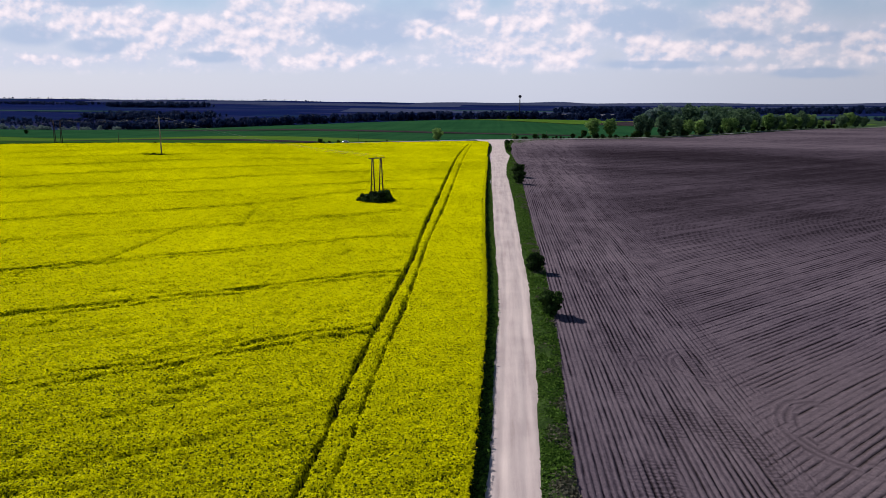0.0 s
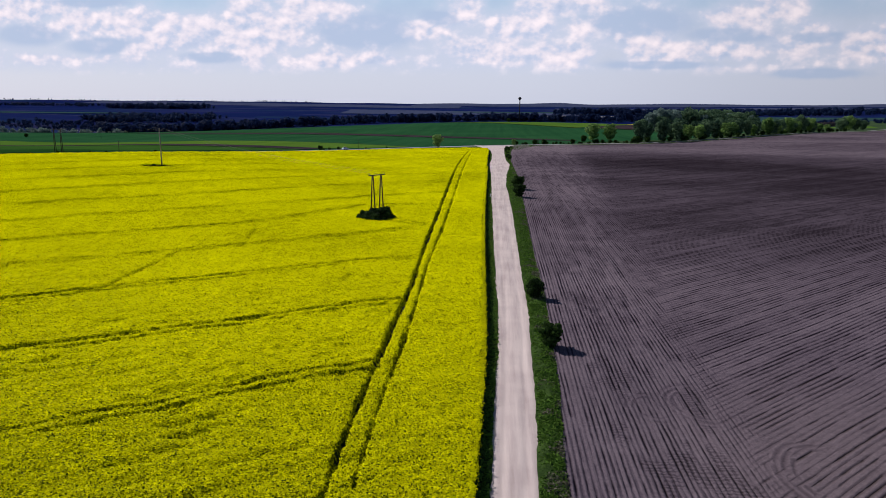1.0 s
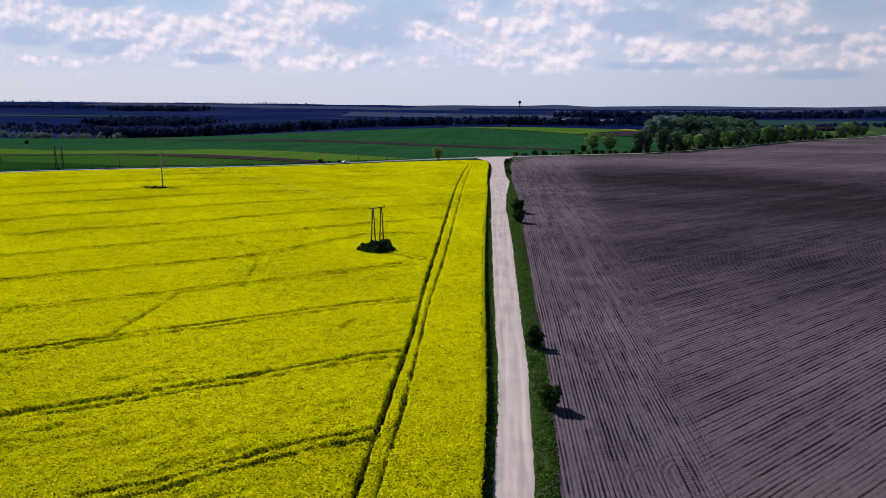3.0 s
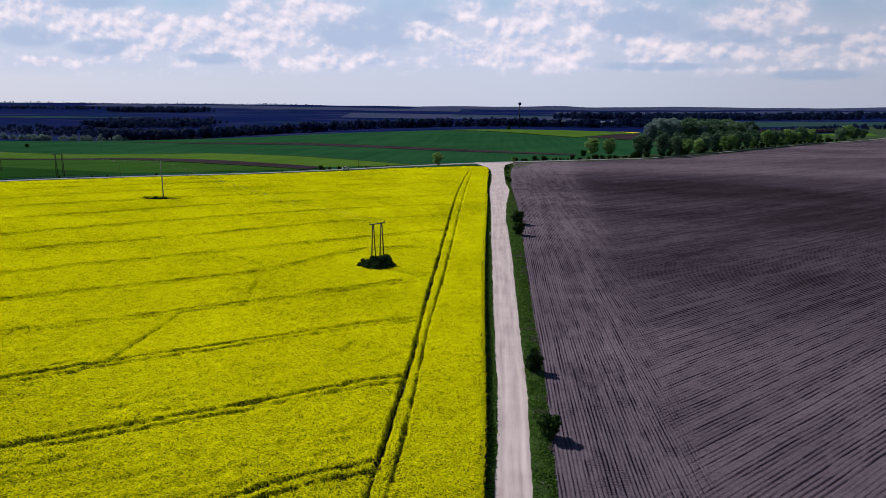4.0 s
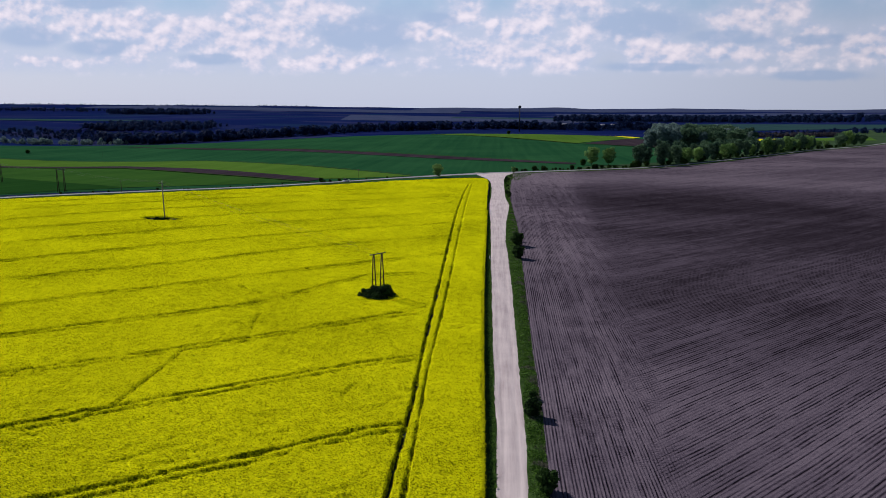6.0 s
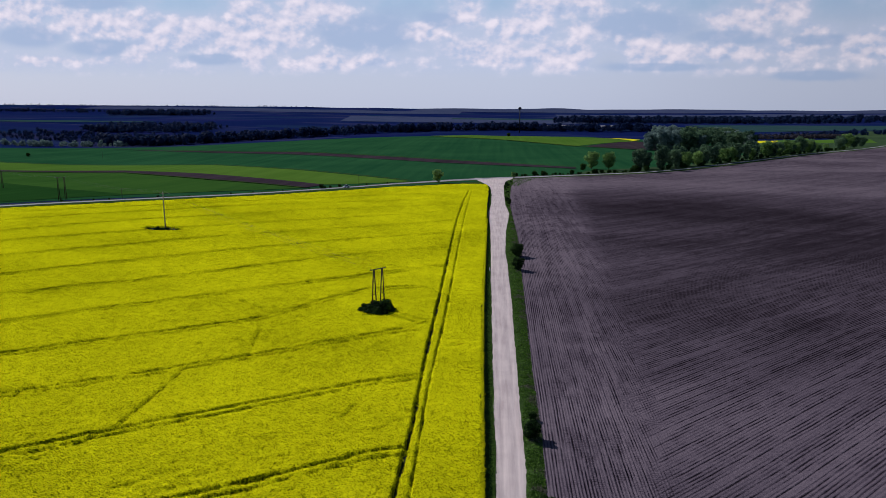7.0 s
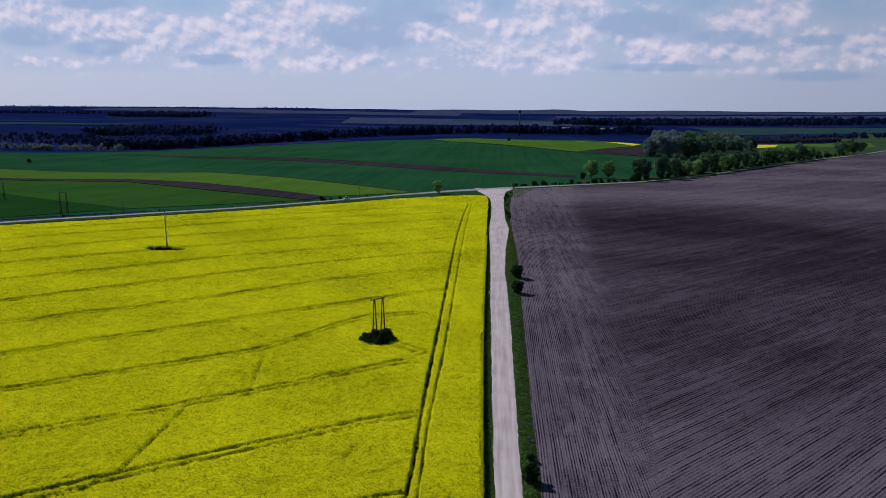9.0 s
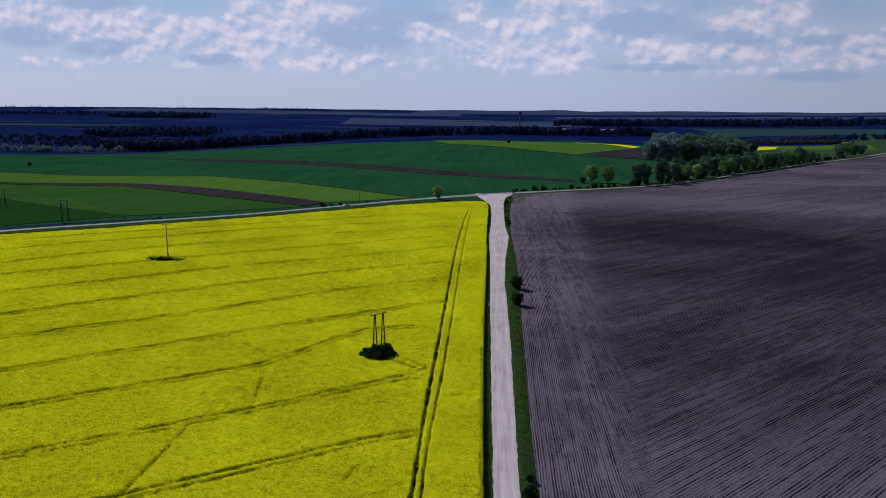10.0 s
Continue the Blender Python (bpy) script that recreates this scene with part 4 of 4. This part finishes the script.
plant("tree", FRESH[1], 12, 488, 40, 0.3, "small fresh green sapling at the junction", "tree")
rng = random.Random(7)
LABELS = ("dark green broad tree beside the road", "tall dark poplar beside the road", "fresh green tree beside the road")
# how far along the road, how far behind it, kind, size
ROWS_OF_TREES = [(118, 9, 1, 0.95), (128, 12, 1, 0.85), (140, 9, 1, 1.0), (148, 16, 0, 1.0), (155, 8, 1, 0.8), (166, 7, 2, 0.95), (172, 20, 0, 1.1), (180, 8, 2, 0.9), (190, 10, 0, 0.9),
                 (199, 8, 1, 0.8), (207, 22, 0, 1.0), (214, 7, 2, 1.05), (225, 9, 2, 1.0), (236, 12, 0, 0.95), (246, 8, 1, 0.85), (258, 9, 0, 0.9), (266, 16, 0, 1.0), (276, 7, 2, 1.1),
                 (290, 9, 0, 0.85), (303, 10, 0, 0.9), (314, 7, 2, 1.1), (330, 12, 0, 0.9), (346, 9, 0, 1.0), (362, 8, 2, 1.2), (380, 12, 0, 0.8), (398, 14, 0, 0.6), (412, 10, 2, 0.7),
                 (135, 20, 0, 0.8), (161, 18, 0, 0.9), (186, 16, 0, 0.9), (220, 18, 0, 0.95), (241, 20, 0, 1.0), (252, 7, 2, 0.8), (283, 14, 0, 0.9), (297, 8, 2, 0.8), (322, 9, 0, 0.85), (338, 9, 2, 0.9), (354, 12, 0, 0.9), (371, 9, 0, 0.8), (390, 9, 2, 0.7), (466, 16, 0, 0.95), (480, 22, 0, 1.1), (496, 18, 2, 1.4), (512, 16, 0, 0.95), (548, 20, 0, 0.9), (570, 26, 0, 0.8)]
for i, (x, off, kind, s) in enumerate(ROWS_OF_TREES):
    src = (OAK, POPLAR, FRESH)[kind]
    plant("tree", src[i % len(src)], x - 0.7 * off, float(road_y(x)) + 0.7 * off, i * 71 % 360, s * (0.88 + 0.2 * rng.random()), LABELS[kind], "tree", G)

# the grove behind the road
for i in range(120):
    a, b = rng.random(), rng.random()
    x, y = 174 + 132 * a + 105 * b, 838 + 25 * a + 420 * b
    src = WILLOW if (a < 0.30 or rng.random() < 0.3) else OAK
    plant("tree", src[i % len(src)], x, y, i * 67 % 360, (0.88 if src is WILLOW else 1.22) * (0.85 + 0.35 * rng.random()), "grey-green willow at the edge of the grove" if src is WILLOW else "dark broad tree in the grove", "tree", "trees of the grove")

# weeds round the foot of the single pole
for i in range(11):
    x = -120.5 + 1.15 * i
    plant("weed", SCRUB[i % 3], x, 230.6 + 1.6 * rng.random(), i * 37, 0.32 + 0.25 * rng.random(), "dark weeds round the foot of the single pole", "weed", "weeds at the pole", 0.05, "branches")

# hedge of scrub along the far side of the road
for i in range(40):
    x = 14 + 98 * i / 40 + rng.random() * 3
    plant("bush", SCRUB[i % 3], x, float(road_y(x)) + 6.5 + 2 * rng.random(), i * 53, 0.5 + 1.0 * rng.random() ** 1.5, "low dark scrub along the asphalt road", "bush", "roadside scrub", 0.1, "branches")
for i in range(34):
    x = 112 + 350 * (i + 0.7 * rng.random()) / 34
    plant("bush", SCRUB[i % 3], x - 3.5, float(road_y(x)) + 6.5 + 4 * rng.random(), i * 61, 0.9 + 1.1 * rng.random(), "dark undergrowth at the foot of the roadside trees", "bush", "undergrowth", 0.1, "branches")
for i in range(20):
    y = 338 + 118 * (i + rng.random()) / 20
    a, b = float(between(y, TRACK_Y, TRACK_R)), float(between(y, VERGE_Y, VERGE_X))
    plant("weed", SCRUB[i % 3], a + 0.6 + (b - a) * 0.6 * rng.random(), y, i * 43, 0.3 + 0.55 * rng.random() ** 2, "tall weeds on the verge near the junction", "weed", "verge weeds", 0.05, "branches")
for i in range(30):
    x = -225 + 195 * i / 30 + 5 * rng.random()
    plant("weed", SCRUB[i % 3], x, float(road_y(x)) + 6 + 3 * rng.random(), i * 59, 0.2 + 0.3 * rng.random() ** 2, "low dark weed on the asphalt road's verge", "weed", "roadside weeds", 0.05, "branches")
for x, y, s in [(-101, 398, 1.1), (-97, 403, 0.6), (-93, 409, 0.7), (20, 1204, 2.4), (-556, 795, 1.6), (70, 574, 1.9), (112, 560, 1.5)]:
    plant("bush", SCRUB[int(s * 10) % 3], x, y, x * 7 % 360, s, "single dark bush among green fields", "bush", "", 0.1, "branches")


def far_wood(name, path, depth, height, count, label, seed, leaf="hazed_leaf"):
    """A distant wood: many small crowns, too far to tell apart."""
    rng = np.random.RandomState(seed)
    xs, ys = [p[0] for p in path], [p[1] for p in path]
    t = np.linspace(0, 1, len(path))
    k = rng.rand(count)
    x = np.interp(k, t, xs) + (rng.rand(count) - 0.5) * depth * 0.4
    y = np.interp(k, t, ys) + (rng.rand(count) - 0.5) * depth
    h = height * (0.55 + 0.6 * rng.rand(count) ** 1.5)
    n = 60
    c = np.repeat(np.stack([x, y, ground_z(x, y)], -1), n, 0)
    hh = np.repeat(h, n)
    d = rng.randn(count * n, 3)
    d /= np.linalg.norm(d, axis=1)[:, None]
    c = c + d * hh[:, None] * [0.38, 0.38, 0.46] * (0.6 + 0.5 * rng.rand(count * n))[:, None] + np.stack([0 * hh, 0 * hh, hh * 0.5], -1)
    s = hh[:, None] * 0.13
    a = np.cross(d + 0.3 * rng.randn(count * n, 3), rng.randn(count * n, 3))
    a /= np.linalg.norm(a, axis=1)[:, None]
    b = np.cross(a, d)
    b /= np.linalg.norm(b, axis=1)[:, None] + 1e-6
    v = np.stack([c - a * s, c + b * s, c + a * s, c - b * s], 1).reshape(-1, 3)
    me = mesh_of(name, v, np.arange(len(v)).reshape(-1, 4), [MAT[leaf]])
    return tagged(new(name, me), label, "wood", "", "stuff")


# crowns here keep the haze in their navy leaf colour
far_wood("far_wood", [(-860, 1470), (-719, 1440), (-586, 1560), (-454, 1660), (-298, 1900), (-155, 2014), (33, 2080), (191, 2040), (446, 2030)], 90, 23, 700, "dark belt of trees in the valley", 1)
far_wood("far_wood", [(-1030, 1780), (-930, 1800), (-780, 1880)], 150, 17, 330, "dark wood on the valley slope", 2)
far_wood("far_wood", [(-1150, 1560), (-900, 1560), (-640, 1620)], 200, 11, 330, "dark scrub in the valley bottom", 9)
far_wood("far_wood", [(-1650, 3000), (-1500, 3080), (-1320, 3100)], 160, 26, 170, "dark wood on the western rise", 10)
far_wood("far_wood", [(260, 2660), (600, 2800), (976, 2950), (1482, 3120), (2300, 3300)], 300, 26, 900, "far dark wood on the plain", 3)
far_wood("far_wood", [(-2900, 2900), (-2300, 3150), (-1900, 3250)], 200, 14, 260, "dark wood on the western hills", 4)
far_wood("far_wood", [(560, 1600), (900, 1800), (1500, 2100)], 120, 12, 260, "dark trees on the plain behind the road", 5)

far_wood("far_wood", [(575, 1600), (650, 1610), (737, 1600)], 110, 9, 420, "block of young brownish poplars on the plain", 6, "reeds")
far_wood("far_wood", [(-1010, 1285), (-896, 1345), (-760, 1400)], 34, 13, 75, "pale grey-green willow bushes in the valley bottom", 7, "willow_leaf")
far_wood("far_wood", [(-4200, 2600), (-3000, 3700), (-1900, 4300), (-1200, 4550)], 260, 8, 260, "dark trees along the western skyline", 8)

# ================= power line =================


def tube(a, b, ra, rb, sides=10):
    bm = bmesh.new()
    v, f = [], []
    limb(v, f, a, b, ra, rb, sides)
    vs = [bm.verts.new(p) for p in v]
    for q in f:
        bm.faces.new([vs[i] for i in q]).smooth = True
    bm.faces.new(vs[sides:])
    bm.faces.new(vs[:sides][::-1])
    return bm


def beam(a, b, w, h):
    """A bar with bevelled edges from a to b."""
    a, b = Vector(a), Vector(b)
    bm = bmesh.new()
    bmesh.ops.create_cube(bm, size=1.0, matrix=Matrix.Diagonal(((b - a).length, w, h, 1)))
    bmesh.ops.bevel(bm, geom=bm.edges[:], offset=min(w, h) * 0.12, segments=1, affect="EDGES")
    m = Matrix.Translation((a + b) / 2) @ (b - a).to_track_quat("X", "Z").to_matrix().to_4x4()
    bmesh.ops.transform(bm, matrix=m, verts=bm.verts[:])
    return bm


def insulator(x, y, z):
    bm = bmesh.new()
    for k, r in ((0, 0.05), (0.1, 0.09), (0.18, 0.06), (0.26, 0.08), (0.34, 0.04)):
        bmesh.ops.create_cone(bm, cap_ends=True, segments=10, radius1=r, radius2=r * 0.6, depth=0.1, matrix=pose(x, y, z + k + 0.05))
    return bm


LINE = Vector((-86.5, 76.0, 0)).normalized()      # the line's way, seen in plan
ACROSS = Vector((LINE.y, -LINE.x, 0))
ARMS = []


def double_pole(x, y, height, span, spread, label, a_frame):
    """Two uprights (each one pole or an A of two) under a cross arm."""
    base = Vector((x, y, float(ground_z(x, y))))
    ob = new("power_pole")
    ob.location = base
    for s in (-1, 1):
        mid = ACROSS * (s * span / 2)
        if a_frame:
            for q in (-1, 1):
                foot = mid + ACROSS * (q * spread)
                part("leg", tube(foot + Vector((0, 0, -0.3)), mid + ACROSS * (q * 0.12) + Vector((0, 0, height)), 0.17, 0.12), MAT["pole_wood"], ob)
            part("brace", beam(mid - ACROSS * spread * 0.55 + Vector((0, 0, height * 0.45)), mid + ACROSS * spread * 0.55 + Vector((0, 0, height * 0.45)), 0.12, 0.12), MAT["pole_wood"], ob)
        else:
            part("leg", tube(mid + Vector((0, 0, -0.3)), mid + Vector((0, 0, height)), 0.17, 0.12), MAT["pole_wood"], ob)
    arm = span / 2 + 1.1
    part("cross_arm", beam(ACROSS * -arm + Vector((0, 0, height - 0.12)), ACROSS * arm + Vector((0, 0, height - 0.12)), 0.16, 0.2), MAT["steel"], ob, "dark steel cross arm")
    ends = []
    for k in (-arm + 0.15, 0.0, arm - 0.15):
        p = ACROSS * k + Vector((0, 0, height - 0.02))
        part("insulator", insulator(p.x, p.y, p.z), MAT["ceramic"], ob, "small brown insulator")
        ends.append(base + p + Vector((0, 0, 0.4)))
    ARMS.append(ends)
    return tagged(ob, label, "power pole", "power line")


def single_pole(x, y, height, label):
    base = Vector((x, y, float(ground_z(x, y))))
    ob = new("power_pole")
    ob.location = base
    part("post", tube((0, 0, -0.3), (0, 0, height), 0.24, 0.15), MAT["concrete"], ob)
    part("cross_arm", beam(ACROSS * -1.2 + Vector((0, 0, height - 0.6)), ACROSS * 1.2 + Vector((0, 0, height - 0.6)), 0.12, 0.14), MAT["steel"], ob, "dark steel cross arm")
    ends = []
    for k, dz in ((-1.1, -0.53), (0.0, 0.0), (1.1, -0.53)):
        p = ACROSS * k + Vector((0, 0, height + dz))
        part("insulator", insulator(p.x, p.y, p.z), MAT["ceramic"], ob, "small brown insulator")
        ends.append(base + p + Vector((0, 0, 0.4)))
    ARMS.append(ends)
    return tagged(ob, label, "power pole", "power line")


double_pole(-26.8, 155.6, 10.8, 2.4, 0.75, "double A-frame wooden power pole rising out of dark shrubs", True)
single_pole(-114.5, 232.2, 13.6, "single pale concrete power pole in the rape crop")
double_pole(-200, 307.5, 10.6, 2.8, 0.38, "double wooden power pole beyond the asphalt road", True)
double_pole(-287, 383.5, 10.6, 2.8, 0.38, "double wooden power pole among green fields", True)


def wire(a, b, sag, name):
    cu = bpy.data.curves.new(name, "CURVE")
    cu.dimensions, cu.bevel_depth, cu.bevel_resolution = "3D", 0.009, 1
    sp = cu.splines.new("POLY")
    sp.points.add(16)
    for i in range(17):
        k = i / 16
        p = a.lerp(b, k)
        sp.points[i].co = (p.x, p.y, p.z - 4 * sag * k * (1 - k), 1)
    cu.materials.append(MAT["steel"])
    return tagged(new(name, cu), "thin dark overhead wire between power poles", "wire", "overhead wires")


for one, two in zip(ARMS, ARMS[1:]):
    for a, b in zip(one, two):
        wire(a, b, 1.4, "overhead_wire")


def road_post(x, y, h, label):
    ob = new("utility_pole")
    ob.location = (x, y, float(ground_z(x, y)))
    part("post", tube((0, 0, -0.2), (0, 0, h), 0.12, 0.08), MAT["pole_wood"], ob)
    part("cross_arm", beam((-0.5, 0, h - 0.3), (0.5, 0, h - 0.3), 0.07, 0.09), MAT["steel"], ob)
    return tagged(ob, label, "utility pole", "poles along the road")


for x, y, h in [(-174.4, 313, 5.5), (-83.4, 420, 6.5), (-455, 780, 8), (30, 509, 5.0), (36, 514, 5.4)]:
    road_post(x, y, h, "thin weathered utility pole beside green fields")

# ================= water tower and far buildings =================


def water_tower(x, y):
    ob = new("water_tower")
    g = float(ground_z(x, y))
    ob.location = (x, y, g)
    h = 46 - g - 7
    part("shaft", tube((0, 0, 0), (0, 0, h), 1.6, 1.2, 14), MAT["tower"], ob)
    bm = bmesh.new()
    bmesh.ops.create_uvsphere(bm, u_segments=20, v_segments=12, radius=4.2, matrix=pose(0, 0, h + 3) @ Matrix.Diagonal((1, 1, 0.9, 1)))
    part("tank", bm, MAT["tower"], ob, "dark rounded steel tank")
    part("mast", tube((0, 0, h + 6), (0, 0, h + 9), 0.2, 0.1, 6), MAT["tower"], ob)
    return tagged(ob, "tall dark water tower with a ball-shaped tank", "water tower")


water_tower(60, 1900)


def barn(x, y, w, d, h, turn, label):
    ob = new("farm_building")
    ob.matrix_basis = pose(x, y, float(ground_z(x, y)), 0, 0, turn)
    bm = bmesh.new()
    bmesh.ops.create_cube(bm, size=1, matrix=pose(0, 0, h / 2) @ Matrix.Diagonal((w, d, h, 1)))
    part("wall", bm, MAT["concrete"], ob, "pale plastered wall")
    bm = bmesh.new()
    pts = [(-w / 2 - 0.5, -d / 2 - 0.5, h), (w / 2 + 0.5, -d / 2 - 0.5, h), (w / 2 + 0.5, 0, h + d * 0.22), (-w / 2 - 0.5, 0, h + d * 0.22), (-w / 2 - 0.5, d / 2 + 0.5, h), (w / 2 + 0.5, d / 2 + 0.5, h)]
    v = [bm.verts.new(p) for p in pts]
    for q in ((0, 1, 2, 3), (3, 2, 5, 4), (0, 3, 4), (1, 5, 2), (0, 4, 5, 1)):
        bm.faces.new([v[i] for i in q])
    part("roof", bm, MAT["asphalt"], ob, "pale sheet roof")
    return tagged(ob, label, "farm building", "far farm")


for i, (x, y, w) in enumerate([(160, 2150, 46), (215, 2170, 36), (300, 2150, 50), (355, 2170, 30)]):
    barn(x, y, w, 16, 7, 8 * i - 10, "pale farm building among the far trees")


# ================= marker and car =================


def marker_post(x, y):
    ob = new("marker_post")
    ob.location = (x, y, float(ground_z(x, y)))
    bm = tube((0, 0, -0.1), (0, 0, 1.0), 0.16, 0.13, 8)
    bmesh.ops.bevel(bm, geom=[e for e in bm.edges if e.verts[0].co.z > 0.9 and e.verts[1].co.z > 0.9], offset=0.05, segments=2, affect="EDGES")
    part("post", bm, MAT["white"], ob)
    part("cap", tube((0, 0, 1.0), (0, 0, 1.06), 0.10, 0.05, 8), MAT["white"], ob)
    return tagged(ob, "short white concrete marker post at the crop's edge", "marker post")


marker_post(-1.5, 200.5)


def car(x, y, turn):
    """A small pale hatchback."""
    ob = new("car")
    ob.matrix_basis = pose(x, y, float(ground_z(x, y)) + 0.36, 0, 0, turn)
    bm = bmesh.new()
    bmesh.ops.create_cube(bm, size=1, matrix=pose(0, 0, 0.62) @ Matrix.Diagonal((4.1, 1.72, 0.62, 1)))
    bmesh.ops.bevel(bm, geom=bm.edges[:], offset=0.16, segments=3, affect="EDGES")
    body = part("body", bm, MAT["car_paint"], ob, "pale silver painted body")
    bm = bmesh.new()
    bmesh.ops.create_cube(bm, size=1, matrix=pose(-0.25, 0, 1.18) @ Matrix.Diagonal((2.5, 1.5, 0.55, 1)))
    for v in bm.verts:
        if v.co.z > 1.2:
            v.co.x = -0.25 + (v.co.x + 0.25) * 0.66
            v.co.y *= 0.86
    bmesh.ops.bevel(bm, geom=bm.edges[:], offset=0.07, segments=2, affect="EDGES")
    part("cabin", bm, MAT["car_glass"], ob, "dark glass cabin")
    bm = bmesh.new()
    bmesh.ops.create_cube(bm, size=1, matrix=pose(-0.3, 0, 1.47) @ Matrix.Diagonal((1.55, 1.22, 0.06, 1)))
    bmesh.ops.bevel(bm, geom=bm.edges[:], offset=0.02, segments=1, affect="EDGES")
    part("roof", bm, MAT["car_paint"], ob)
    for sx in (-1.25, 1.3):
        for sy in (-0.78, 0.78):
            wheel = new("wheel")
            wheel.parent = ob
            bm = bmesh.new()
            bmesh.ops.create_cone(bm, cap_ends=True, segments=18, radius1=0.31, radius2=0.31, depth=0.2, matrix=pose(sx, sy, 0.31, 90))
            part("tyre", bm, MAT["tower"], wheel, "black tyre")
            bm = bmesh.new()
            bmesh.ops.create_cone(bm, cap_ends=True, segments=14, radius1=0.2, radius2=0.17, depth=0.22, matrix=pose(sx, sy, 0.31, 90))
            part("rim", bm, MAT["steel"], wheel)
    for sy in (-0.6, 0.6):
        bm = bmesh.new()
        bmesh.ops.create_cube(bm, size=1, matrix=pose(2.02, sy, 0.68) @ Matrix.Diagonal((0.08, 0.32, 0.14, 1)))
        part("headlight", bm, MAT["white"], ob)
    return tagged(ob, "small pale silver car on the asphalt road", "car")


car(-88.3, float(road_y(-88.3)) - 1.0, 48)
